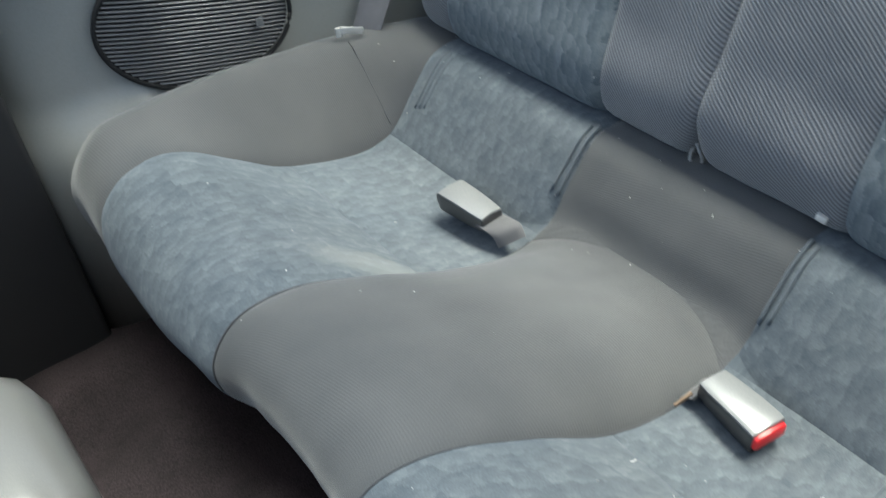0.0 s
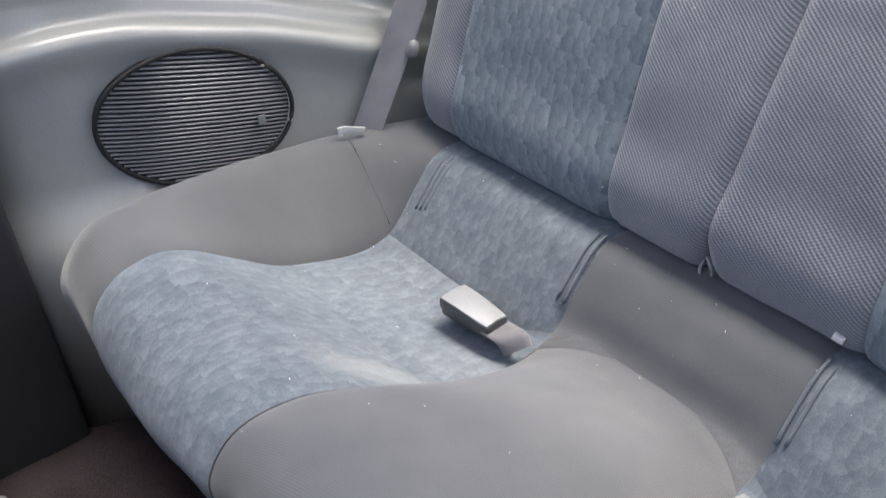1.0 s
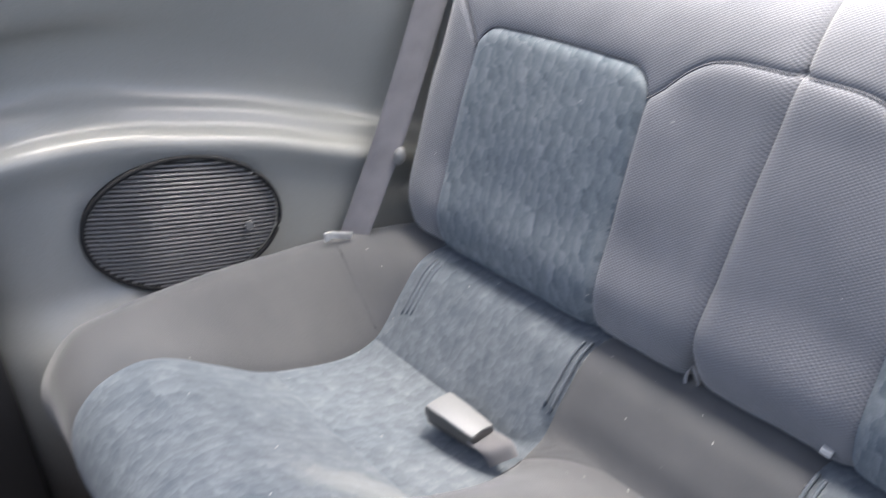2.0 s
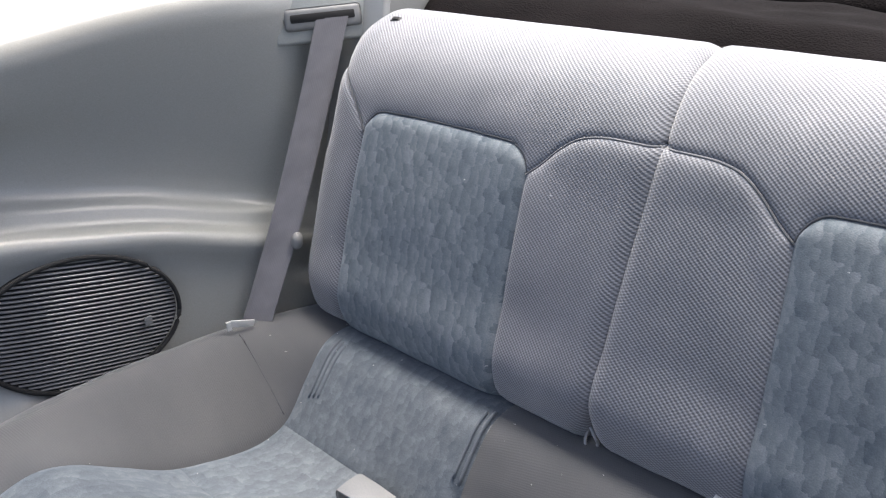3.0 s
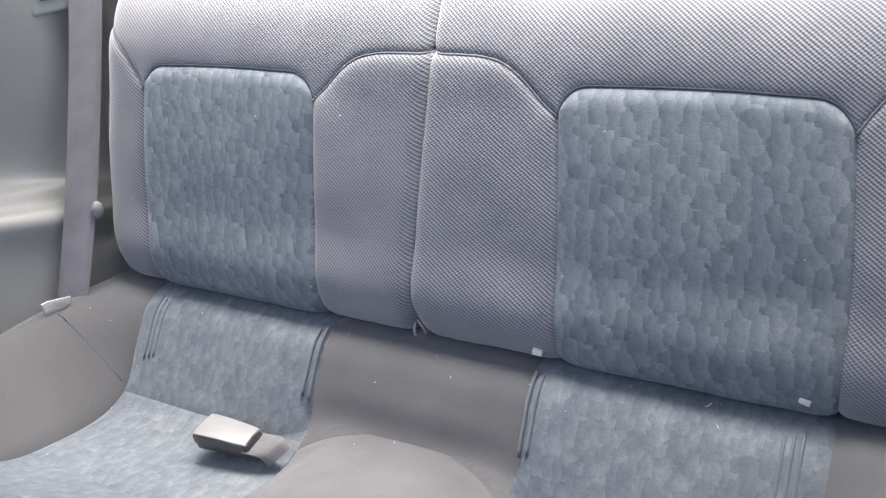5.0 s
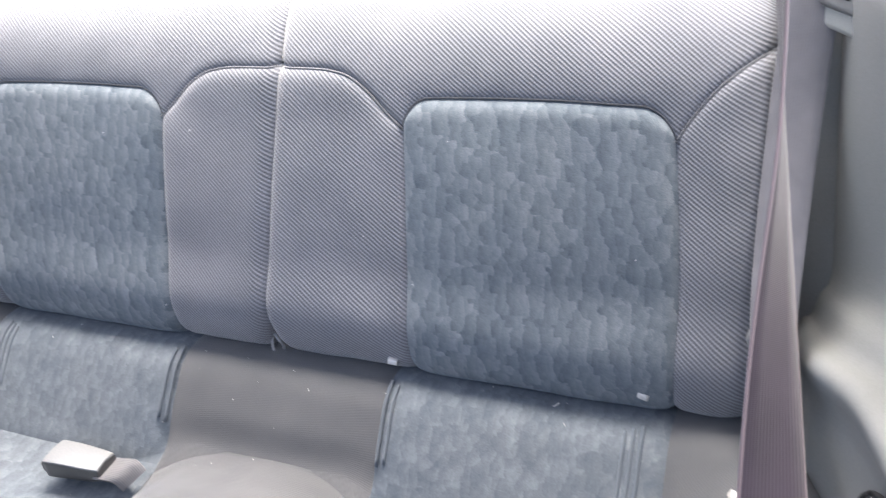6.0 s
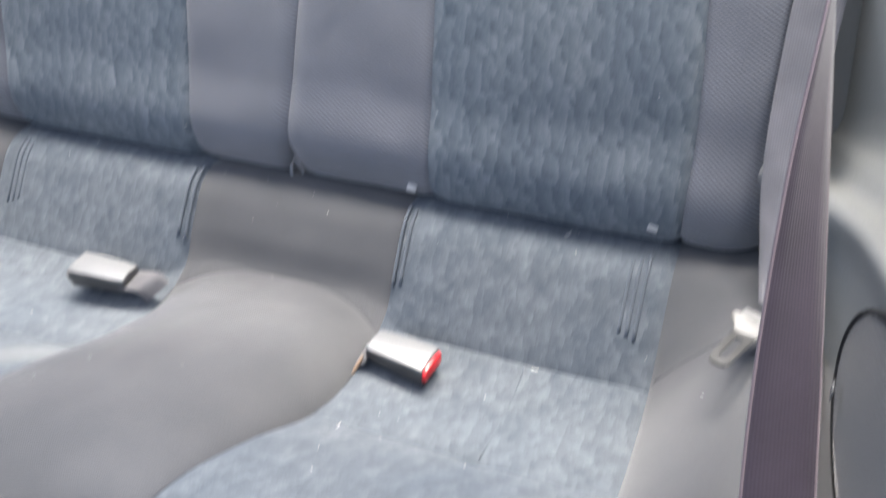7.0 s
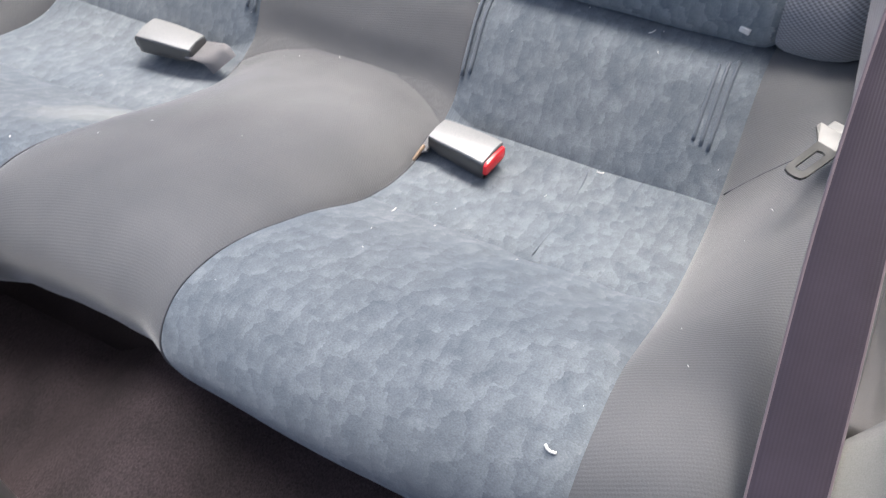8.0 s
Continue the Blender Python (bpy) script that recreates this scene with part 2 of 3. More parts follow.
CARPET = carpet("dark_carpet", (0.034, 0.0275, 0.03))
BLOCKER_CLOTH = carpet("headliner", (0.5, 0.5, 0.49))
TAN = simple("tan_plastic", (0.26, 0.18, 0.12), 0.5)
LIGHT_TRIM = plastic("pale_trim", (0.32, 0.33, 0.32), 0.4)
RED = simple("red_button", (0.75, 0.02, 0.03), 0.3)
CHROME = simple("steel", (0.11, 0.111, 0.114), 0.33, 1.0)
ZINC = simple("zinc_plate", (0.6, 0.6, 0.6), 0.45, 0.5)
WHITE = simple("white_clip", (0.6, 0.59, 0.57), 0.5)
SEAM = simple("dark_seam_thread", (0.07, 0.072, 0.08), 0.9)
THREAD = simple("grey_thread", (0.3, 0.3, 0.31), 0.8)
SLEEVE = simple("grey_sleeve", (0.2, 0.2, 0.2), 0.5)
BLACK = simple("black_gap", (0.012, 0.012, 0.013), 0.9)


# ---- mesh helpers ----
def link(name, verts, faces, mat, parent=None, label="", uvs=None, smooth=True):
    me = bpy.data.meshes.new(name)
    me.from_pydata([tuple(v) for v in verts], [], faces)
    if uvs is not None:
        layer = me.uv_layers.new(name="UVMap")
        flat = np.array(uvs, dtype=np.float32)[[i for f in faces for i in f]]
        layer.data.foreach_set("uv", flat.ravel())
    me.materials.append(mat)
    if smooth:
        me.shade_smooth()
    me.update()
    ob = new(name, me)
    if parent:
        ob.parent = parent
    if label:
        tagged(ob, label)
    return ob


def part(name, bm, mat, parent=None, label="", smooth=True):
    me = bpy.data.meshes.new(name)
    bmesh.ops.recalc_face_normals(bm, faces=bm.faces)
    bm.to_mesh(me)
    bm.free()
    me.materials.append(mat)
    if smooth:
        me.shade_smooth()
        me.set_sharp_from_angle(angle=radians(40))
    ob = new(name, me)
    if parent:
        ob.parent = parent
    if label:
        tagged(ob, label)
    return ob


def thing(name, label, category, group="", kind="", at=(0, 0, 0)):
    return tagged(new(name), label, category, group, kind)


def grid_faces(ni, nj, flip=False):
    out = []
    for i in range(ni - 1):
        for j in range(nj - 1):
            q = (i * nj + j, (i + 1) * nj + j, (i + 1) * nj + j + 1, i * nj + j + 1)
            out.append(q[::-1] if flip else q)
    return out


CURVES = {}


def curve(knots, t):
    """A smooth curve through rows of (t, values...)."""
    key = id(knots)
    if key not in CURVES or CURVES[key][3] is not knots:
        k = np.array(knots, float)
        CURVES[key] = (k[:, 0], k[:, 1:], np.gradient(k[:, 1:], k[:, 0], axis=0), knots)
    ts, vs, slopes, _ = CURVES[key]
    i = int(np.clip(np.searchsorted(ts, t) - 1, 0, len(ts) - 2))
    h = ts[i + 1] - ts[i]
    s = min(max((t - ts[i]) / h, 0), 1)
    return ((2 * s**3 - 3 * s**2 + 1) * vs[i] + (s**3 - 2 * s**2 + s) * h * slopes[i] + (3 * s**2 - 2 * s**3) * vs[i + 1] + (s**3 - s**2) * h * slopes[i + 1])


def smoothstep(a, b, x):
    s = min(max((x - a) / (b - a), 0), 1)
    return s * s * (3 - 2 * s)


def panel(name, us, lo, hi, nv, surf, mat, parent, puff=0.004, reach=0.012, label="", flip=False, edges=(1, 1, 1, 1), along=None):
    """A sewn panel of a soft surface: columns at us, from lo(u) to hi(u), puffed up between its seams. edges: which of left, right, low and high are seams."""
    ni, nj = len(us), nv
    verts, uvs, rows = [], [], []
    for i, u in enumerate(us):
        a, b = lo(u), hi(u)
        for j in range(nj):
            # finer rows close to the seams
            f = j / (nj - 1)
            f = 0.5 - 0.5 * math.cos(math.pi * f) if nj > 6 else f
            v = a + (b - a) * f
            e = 0.0008
            p0 = Vector(surf(u, v))
            du, dv = Vector(surf(u + e, v)) - p0, Vector(surf(u, v + e)) - p0
            n = du.cross(dv)
            if n.length > 1e-12:
                n.normalize()
            if flip:
                n.negate()
            m_u, m_v = du.length / e, dv.length / e
            ds = [d for d, use in ((abs(u - us[0]) * m_u, edges[0]), (abs(us[-1] - u) * m_u, edges[1]), ((v - a) * m_v, edges[2]), ((b - v) * m_v, edges[3])) if use]
            d = min(ds) if ds else 1.0
            verts.append(p0 + n * puff * (1 - math.exp(-(d / reach))))
            uvs.append([u, along(v) if along else v])
            rows.append(p0)
    # cords run across both halves alike
    side = 1 if rows[-1].x > rows[0].x else -1
    for uv in uvs:
        uv[0] *= side
    return link(name, verts, grid_faces(ni, nj, flip), mat, parent, label, uvs)


def spread(a, b, n):
    """n steps from a to b, closer together at both ends."""
    return [a + (b - a) * (0.5 - 0.5 * math.cos(math.pi * i / (n - 1))) * 0.6 + (b - a) * 0.4 * i / (n - 1) for i in range(n)]


def tube(name, pts, radius, mat, parent, sides=6, label=""):
    """A thin round cord through points."""
    verts, faces = [], []
    pts = [Vector(p) for p in pts]
    for i, p in enumerate(pts):
        d = (pts[min(i + 1, len(pts) - 1)] - pts[max(i - 1, 0)]).normalized()
        a = d.orthogonal().normalized()
        if i and abs(a.dot(last)) < 0.99:
            a = (last - d * last.dot(d)).normalized()
        last = a
        b = d.cross(a)
        for k in range(sides):
            w = 2 * math.pi * k / sides
            verts.append(p + radius * (math.cos(w) * a + math.sin(w) * b))
    for i in range(len(pts) - 1):
        for k in range(sides):
            k2 = (k + 1) % sides
            faces.append((i * sides + k, i * sides + k2, (i + 1) * sides + k2, (i + 1) * sides + k))
    faces += [tuple(range(sides))[::-1], tuple((len(pts) - 1) * sides + k for k in range(sides))]
    return link(name, verts, faces, mat, parent, label)


def ribbon(name, rows, mat, parent=None, width=0.047, thick=0.0014, label="", steps=10):
    """A belt strap with thickness: rows of centre point and the direction across it."""
    ts = range(len(rows))
    knots = [(t, *c, *Vector(a).normalized()) for t, (c, a) in zip(ts, rows)]
    n = (len(rows) - 1) * steps + 1
    verts, uvs, faces, length, last = [], [], [], 0.0, None
    across = (-1.0, -0.96, -0.5, 0.0, 0.5, 0.96, 1.0)
    for i in range(n):
        k = curve(knots, i / steps)
        k2 = curve(knots, min(i / steps + 0.02, ts[-1])) - curve(knots, max(i / steps - 0.02, 0))
        c, a = Vector(k[:3]), Vector(k[3:]).normalized()
        nrm = Vector(k2[:3]).normalized().cross(a).normalized()
        if last:
            length += (c - last).length
        last = c
        for side in (1, -1):
            for s in across:
                t = thick * (0.6 if abs(s) < 0.96 else 0.9 if abs(s) < 1 else 0.3)
                verts.append(c + a * s * width / 2 + nrm * side * t)
                uvs.append((s * width / 2, length))
    m, w = len(across), 2 * len(across)
    for i in range(n - 1):
        for k in range(m - 1):
            faces.append((i * w + k, i * w + k + 1, (i + 1) * w + k + 1, (i + 1) * w + k))
            faces.append((i * w + m + k + 1, i * w + m + k, (i + 1) * w + m + k, (i + 1) * w + m + k + 1))
        faces.append((i * w + m, i * w, (i + 1) * w, (i + 1) * w + m))
        faces.append((i * w + m - 1, i * w + w - 1, (i + 1) * w + w - 1, (i + 1) * w + m - 1))
    return link(name, verts, faces, mat, parent, label, uvs)


def box(bm, x0, x1, y0, y1, z0, z1, bevel=0.0, segments=3, m=None):
    geo = bmesh.ops.create_cube(bm, size=1)["verts"]
    for v in geo:
        v.co = Vector(((x0 + x1) / 2 + v.co.x * (x1 - x0), (y0 + y1) / 2 + v.co.y * (y1 - y0), (z0 + z1) / 2 + v.co.z * (z1 - z0)))
    if bevel:
        edges = list({e for v in geo for e in v.link_edges})
        res = bmesh.ops.bevel(bm, geom=edges, offset=bevel, segments=segments, profile=0.5, affect="EDGES")
        geo = list({v for f in res["faces"] for v in f.verts} | {v for v in geo if v.is_valid})
    if m:
        for v in geo:
            v.co = m @ v.co
    return bm


def slab(name, x0, x1, y0, y1, z0, z1, mat, parent=None, bevel=0.0, label="", m=None):
    bm = bmesh.new()
    box(bm, x0, x1, y0, y1, z0, z1, bevel, m=m)
    return part(name, bm, mat, parent, label)


# ---- the rear seat's back: two cushions side by side ----
# height along the cushion's face -> y, z
BACK_PROFILE = [(-0.06, 0.075, 0.365), (-0.02, 0.02, 0.378), (0.0, -0.012, 0.398), (0.04, -0.03, 0.435), (0.13, -0.008, 0.527), (0.285, 0.039, 0.677), (0.35, 0.061, 0.739), (0.4, 0.09, 0.782), (0.45, 0.128, 0.811), (0.49, 0.163, 0.82), (0.52, 0.19, 0.808), (0.56, 0.212, 0.775), (0.6, 0.218, 0.73)]
ARC_TOP, INSERT_IN, INSERT_OUT, CORNER = 0.348, 0.167, 0.468, 0.286


def half_width(v):
    return 0.566 - 0.03 * smoothstep(0.1, 0.45, v) - 0.02 * smoothstep(0.4, 0.55, v)


def seam_shift(u, v):
    lean = -0.025 + 0.035 * min(max(v, 0) / 0.348, 1.0)
    edge = 0.003
    return lean + (edge - lean) * smoothstep(0.0, INSERT_IN, u)


def back_surface(sgn):
    def at(u, v):
        w = half_width(v)
        x = sgn * u * (w / 0.566) + seam_shift(u, v)
        # the halves part in a notch at the foot of the split
        x += sgn * (0.022 if sgn > 0 else 0.007) * (1 - smoothstep(-0.02, 0.085, v)) ** 1.5 * (1 - smoothstep(0.0, 0.07, u))
        y, z = curve(BACK_PROFILE, v)
        # rounded towards the split and the outer edge
        d_in, d_out = u, 0.566 - u
        r_in, r_out = 0.02, 0.06
        drop_in = (r_in - math.sqrt(max(r_in**2 - max(r_in - d_in, 0) ** 2, 0))) * 0.9
        drop_out = r_out - math.sqrt(max(r_out**2 - max(r_out - d_out, 0) ** 2, 0))
        over = smoothstep(0.36, 0.48, v)
        y += drop_in * (1 - over) + drop_out * (1 - 0.6 * over)
        z -= drop_in * over + 0.6 * drop_out * over
        # shallow hollow in the middle of each cushion
        y += 0.006 * math.cos((u - 0.313) / 0.3 * math.pi / 2) * smoothstep(0, 0.1, v) * (1 - smoothstep(0.3, 0.4, v))
        y += 0.0016 * noise.noise((x * 15, v * 13, 4.2)) + 0.0007 * noise.noise((x * 45, v * 30, 1.7))
        return x, y, z
    return at


def round_low(u, r2=0.1):
    r1 = 0.05
    lo = -0.045
    if u < r1:
        lo += (r1 - math.sqrt(max(r1**2 - (r1 - u) ** 2, 0)))
    if u > 0.566 - r2:
        lo += (r2 - math.sqrt(max(r2**2 - (u - 0.566 + r2) ** 2, 0)))
    return lo


def insert_top(u):
    h, r = 0.03, 0.036
    d = min(u - INSERT_IN, INSERT_OUT - u)
    s = min(max(d / r, 0), 1)
    return CORNER + h * (1 - (1 - s) ** 2.2) ** 0.7 + 0.003 * math.sin((u - INSERT_IN) / (INSERT_OUT - INSERT_IN) * math.pi)


INNER_ARC = [(0.0, 0.0), (0.25, 0.0), (0.45, 0.03), (0.6, 0.13), (0.75, 0.4), (0.88, 0.74), (1.0, 1.0)]


def inner_arc(u):
    """Level beside the split, then bending down to the insert's corner."""
    return ARC_TOP - (ARC_TOP - CORNER) * curve(INNER_ARC, min(max(u / INSERT_IN, 0), 1))[0]


def outer_arc(u):
    s = min(max((u - INSERT_OUT) / (0.566 - INSERT_OUT), 0), 1)
    return CORNER + 0.08 * math.sin(s * math.pi / 2) ** 0.9


def upper_low(u):
    return inner_arc(u) if u < INSERT_IN else insert_top(u) if u <= INSERT_OUT else outer_arc(u)


for sgn in (-1, 1):
    back = thing("rear_seat", "grey ribbed cloth rear seat back with mottled blue plush insert", "car seat", "rear seat backs")
    S, fl = back_surface(sgn), sgn < 0
    low = (lambda u: round_low(u, 0.09)) if sgn < 0 else (lambda u: round_low(u, 0.05))
    a, b, c, d = 0.0, INSERT_IN, INSERT_OUT, 0.566
    panel("inner_panel", spread(a, b, 26), low, inner_arc, 46, S, CLOTH_BACK, back, 0.006, 0.006, flip=fl, edges=(0, 1, 0, 1))
    insert = panel("blue_insert", spread(b, c, 44), low, insert_top, 60, S, PLUSH_BACK, back, 0.009, 0.007, "mottled blue plush insert", flip=fl, edges=(1, 1, 0, 1))
    panel("outer_panel", spread(c, d, 20), low, outer_arc, 46, S, CLOTH_BACK, back, 0.006, 0.006, flip=fl, edges=(1, 0, 0, 1))
    us = sorted(set(spread(a, b, 26) + spread(b, c, 44) + spread(c, d, 20)))
    panel("upper_panel", us, upper_low, lambda u: 0.6, 60, S, CLOTH_BACK, back, 0.003, 0.004, flip=fl, edges=(0, 0, 1, 0))
    # piping along the seams
    for nm, u0, u1, f in (("inner_piping", 0.004, b, inner_arc), ("outer_piping", c, d - 0.01, outer_arc)):
        pts = []
        for i in range(25):
            u = u0 + (u1 - u0) * i / 24
            x, y, z = S(u, f(u))
            pts.append((x, y - 0.0022, z - 0.001))
        tube(nm, pts, 0.0015, CLOTH_BACK, back)
    # the sunk seam above the insert
    for nm, drop, out, radius, mat in (("insert_seam", -0.0015, 0.001, 0.0013, SEAM),):
        pts = []
        for i in range(61):
            u = b + (c - b) * (0.5 - 0.5 * math.cos(math.pi * i / 60))
            x, y, z = S(u, insert_top(u) - drop)
            pts.append((x, y - out, z))
        tube(nm, pts, radius, mat, insert, 8)
    # foam core and board behind the cloth
    bm = bmesh.new()
    box(bm, min(sgn * 0.05, sgn * 0.51), max(sgn * 0.05, sgn * 0.51), 0.07, 0.12, 0.36, 0.78, 0.02)
    for v in bm.verts:
        v.co.y += (v.co.z - 0.36) * 0.16
    part("foam_core", bm, BLACK, back)

# ---- the rear seat's cushion ----
BUCKET = [(0, 0.05, 0.37), (0.5, -0.015, 0.386), (1, -0.06, 0.378), (1.5, -0.1, 0.338), (2, -0.15, 0.284), (3, -0.315, 0.306), (3.5, -0.39, 0.348), (4, -0.465, 0.374), (4.6, -0.542, 0.36), (5, -0.575, 0.322), (5.5, -0.572, 0.265), (6, -0.53, 0.215), (7, -0.44, 0.15)]
HUMP = [(0, 0.05, 0.37), (0.5, -0.015, 0.388), (1, -0.055, 0.378), (1.5, -0.088, 0.338), (2, -0.118, 0.296), (3, -0.29, 0.352), (3.5, -0.38, 0.374), (4, -0.445, 0.382), (4.6, -0.508, 0.365), (5, -0.542, 0.33), (5.5, -0.54, 0.27), (6, -0.502, 0.21), (7, -0.43, 0.15)]
SIDE = [(0, 0.05, 0.375), (0.5, -0.01, 0.39), (1, -0.06, 0.4), (1.5, -0.1, 0.408), (2, -0.15, 0.415), (3, -0.3, 0.428), (3.5, -0.39, 0.432), (4, -0.46, 0.43), (4.6, -0.53, 0.415), (5, -0.566, 0.37), (5.5, -0.566, 0.3), (6, -0.54, 0.22), (7, -0.45, 0.15)]
HUMP_EDGE, BOLSTER, OUT = 0.145, 0.472, 0.635


SEAT_STEPS = np.linspace(0, 7, 141)
SEAT_ARC = np.concatenate([[0], np.cumsum(np.linalg.norm(np.diff(np.array([curve(BUCKET, t) for t in SEAT_STEPS]), axis=0), axis=1))])


def seat_length(w):
    return float(np.interp(w, SEAT_STEPS, SEAT_ARC))


HUMP_PLAN = [(0, 0.145), (2, 0.146), (3, 0.146), (3.5, 0.144), (4, 0.138), (4.6, 0.131), (5, 0.129), (6, 0.13), (7, 0.13)]


def hump_edge(w):
    return curve(HUMP_PLAN, w)[0]


def cushion(sgn):
    """Maps a plan position (across, along) to the cushion's top; the seam beside the hump swings inwards to the front."""
    def at(u, w):
        e = hump_edge(w)
        if abs(u) <= HUMP_EDGE:
            u = u * e / HUMP_EDGE
        elif abs(u) < BOLSTER:
            u = math.copysign(BOLSTER - (BOLSTER - abs(u)) * (BOLSTER - e) / (BOLSTER - HUMP_EDGE), u)
        x, y, z = place(u, w)
        aside = -0.055 * smoothstep(2.7, 4.9, w) * (1 - smoothstep(HUMP_EDGE, BOLSTER, abs(u)))
        return x + aside, y, z

    def place(u, w):
        by, bz = curve(BUCKET, w)
        hy, hz = curve(HUMP, w)
        sy, sz = curve(SIDE, w)
        e = hump_edge(w)
        a = max(1 - (abs(u) / e) ** 3.0, 0) if abs(u) < e else 0
        if w < 2:
            a = 1 - smoothstep(0.1, 0.19, abs(u))
        t = min(max((abs(u) - BOLSTER) / 0.115, 0), 1)
        b = 1 - (1 - t) ** 1.35
        # the bucket is hollow across
        hollow = 0.006 * math.cos(min(abs(abs(u) - 0.31) / 0.17, 1) * math.pi / 2) * smoothstep(1.8, 2.2, w) * (1 - smoothstep(3.2, 3.8, w))
        y = by * (1 - a - b) + hy * a + sy * b
        z = bz * (1 - a - b) + hz * a + sz * b - hollow
        # the thigh pad climbs to the bolster at its front
        z += 0.03 * smoothstep(0.28, BOLSTER, abs(u)) * (1 - b) * smoothstep(3.2, 4.2, w) * (1 - smoothstep(4.8, 5.6, w))
        # the front swings back beside the hump
        near = smoothstep(0.05, 0.11, abs(u)) * (1 - smoothstep(0.15, 0.3, abs(u)))
        y += 0.008 * near * smoothstep(4.2, 5.0, w)
        z += 0.004 * near * smoothstep(4.6, 5.2, w)
        z += 0.0022 * noise.noise((sgn * u * 13, y * 13, 2.9)) + 0.0008 * noise.noise((sgn * u * 40, y * 34, 6.1))
        # puckers where the thigh pad meets the hollow
        pull = smoothstep(2.7, 3.1, w) * (1 - smoothstep(3.2, 3.9, w)) * smoothstep(0.2, 0.3, abs(u)) * (1 - smoothstep(0.43, 0.47, abs(u)))
        z += 0.006 * pull * noise.noise((u * 16 + w * 3, u * 30, w * 2.2))
        if abs(u) > 0.556:
            z -= (abs(u) - 0.556) * 0.4 + 3 * (abs(u) - 0.556) ** 2
        return sgn * u, y, z
    return at


seat = thing("seat_cushion", "grey ribbed cloth rear seat cushion with two worn blue plush buckets", "car seat")
C = cushion(1)


def const(v):
    return lambda u: v


def hump_back(u):
    return 1.98 + 0.1 * (abs(u) / HUMP_EDGE) ** 2


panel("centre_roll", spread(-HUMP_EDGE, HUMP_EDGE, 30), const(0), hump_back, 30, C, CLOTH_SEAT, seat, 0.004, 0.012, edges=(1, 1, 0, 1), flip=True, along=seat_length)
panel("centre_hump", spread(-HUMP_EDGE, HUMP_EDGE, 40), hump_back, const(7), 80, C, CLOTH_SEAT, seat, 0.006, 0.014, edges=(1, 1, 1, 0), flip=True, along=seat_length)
for sgn in (-1, 1):
    C2, fl = cushion(sgn), sgn > 0
    roll = panel("roll_insert", spread(HUMP_EDGE, BOLSTER, 36), const(0), const(2.0), 34, C2, PLUSH_SEAT, seat, 0.006, 0.012, edges=(1, 1, 0, 1), flip=fl, label="blue plush lumbar roll", along=seat_length)
    panel("bucket_insert", spread(HUMP_EDGE, BOLSTER, 40), const(2.0), const(3.0), 24, C2, PLUSH_SEAT, seat, 0.006, 0.012, flip=fl, label="blue plush seat insert", along=seat_length)
    panel("thigh_insert", spread(HUMP_EDGE, BOLSTER, 44), const(3.0), const(7), 70, C2, PLUSH_SEAT, seat, 0.006, 0.012, edges=(1, 1, 1, 0), flip=fl, label="faded blue plush thigh panel", along=seat_length)
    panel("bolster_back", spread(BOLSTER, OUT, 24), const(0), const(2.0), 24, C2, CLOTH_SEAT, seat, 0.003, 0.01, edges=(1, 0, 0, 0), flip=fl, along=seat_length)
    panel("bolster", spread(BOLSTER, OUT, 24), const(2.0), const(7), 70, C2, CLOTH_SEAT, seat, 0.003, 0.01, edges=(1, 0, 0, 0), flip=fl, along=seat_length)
    pts = [Vector(C2(BOLSTER + 0.004 + 0.085 * i / 16, 1.95)) + Vector((0, 0, 0.0041)) for i in range(17)]
    tube("bolster_seam", pts, 0.0011, SEAM, seat)
    # pairs of stitched folds at the ends of the lumbar roll
    for u0, w0, w1 in ((HUMP_EDGE + 0.004, 0.75, 1.7), (HUMP_EDGE + 0.014, 0.8, 1.65), (0.427, 0.9, 1.62), (0.436, 0.85, 1.64), (0.445, 0.8, 1.66)):
        pts = [Vector(C2(u0, w0 + (w1 - w0) * i / 14)) + Vector((0, -0.003, 0.005)) for i in range(15)]
        tube("stitched_fold", pts, 0.0022, PLUSH_SEAT, roll)

# sewn seams on both sides of the hump
for sgn in (-1, 1):
    pts = [Vector(C(sgn * HUMP_EDGE, 2.1 + 3.3 * i / 60)) + Vector((0, -0.0006, 0.0008)) for i in range(61)]
    tube("hump_seam", pts, 0.0011, SEAM, seat)
# the sewn centre line of one bucket
pts = [Vector(cushion(1)(0.33, 2.05 + 0.9 * i / 20)) + Vector((0, 0, 0.0057)) for i in range(21)]
tube("centre_stitch", pts, 0.0008, PLUSH_SEAT, seat)

# ---- the body round the seat ----
POD_TOP = [(-0.62, 0.60), (-0.5, 0.625), (-0.4, 0.62), (-0.3, 0.595), (-0.2, 0.568), (-0.08, 0.525), (0.0, 0.5), (0.1, 0.47), (0.4, 0.42), (1.0, 0.42)]
POD_PLAN = [(-0.62, 0.76), (-0.57, 0.69), (-0.52, 0.66), (-0.45, 0.648), (-0.32, 0.642), (-0.2, 0.634), (-0.1, 0.618), (-0.03, 0.604), (0.1, 0.588), (0.4, 0.575), (1.0, 0.56)]

POD_PLAN_RIGHT = [(-0.62, 0.78), (-0.57, 0.72), (-0.52, 0.69), (-0.45, 0.677), (-0.35, 0.669), (-0.28, 0.661), (-0.2, 0.649), (-0.1, 0.627), (-0.055, 0.604), (0.0, 0.592), (0.1, 0.585), (0.4, 0.575), (1.0, 0.56)]


SILL = [(-0.62, -0.012), (-0.33, -0.014), (-0.2, -0.004), (-0.1, 0.0), (0.0, 0.0), (1.0, 0.0)]


def pod_top(y):
    return curve(POD_TOP, y)[0]


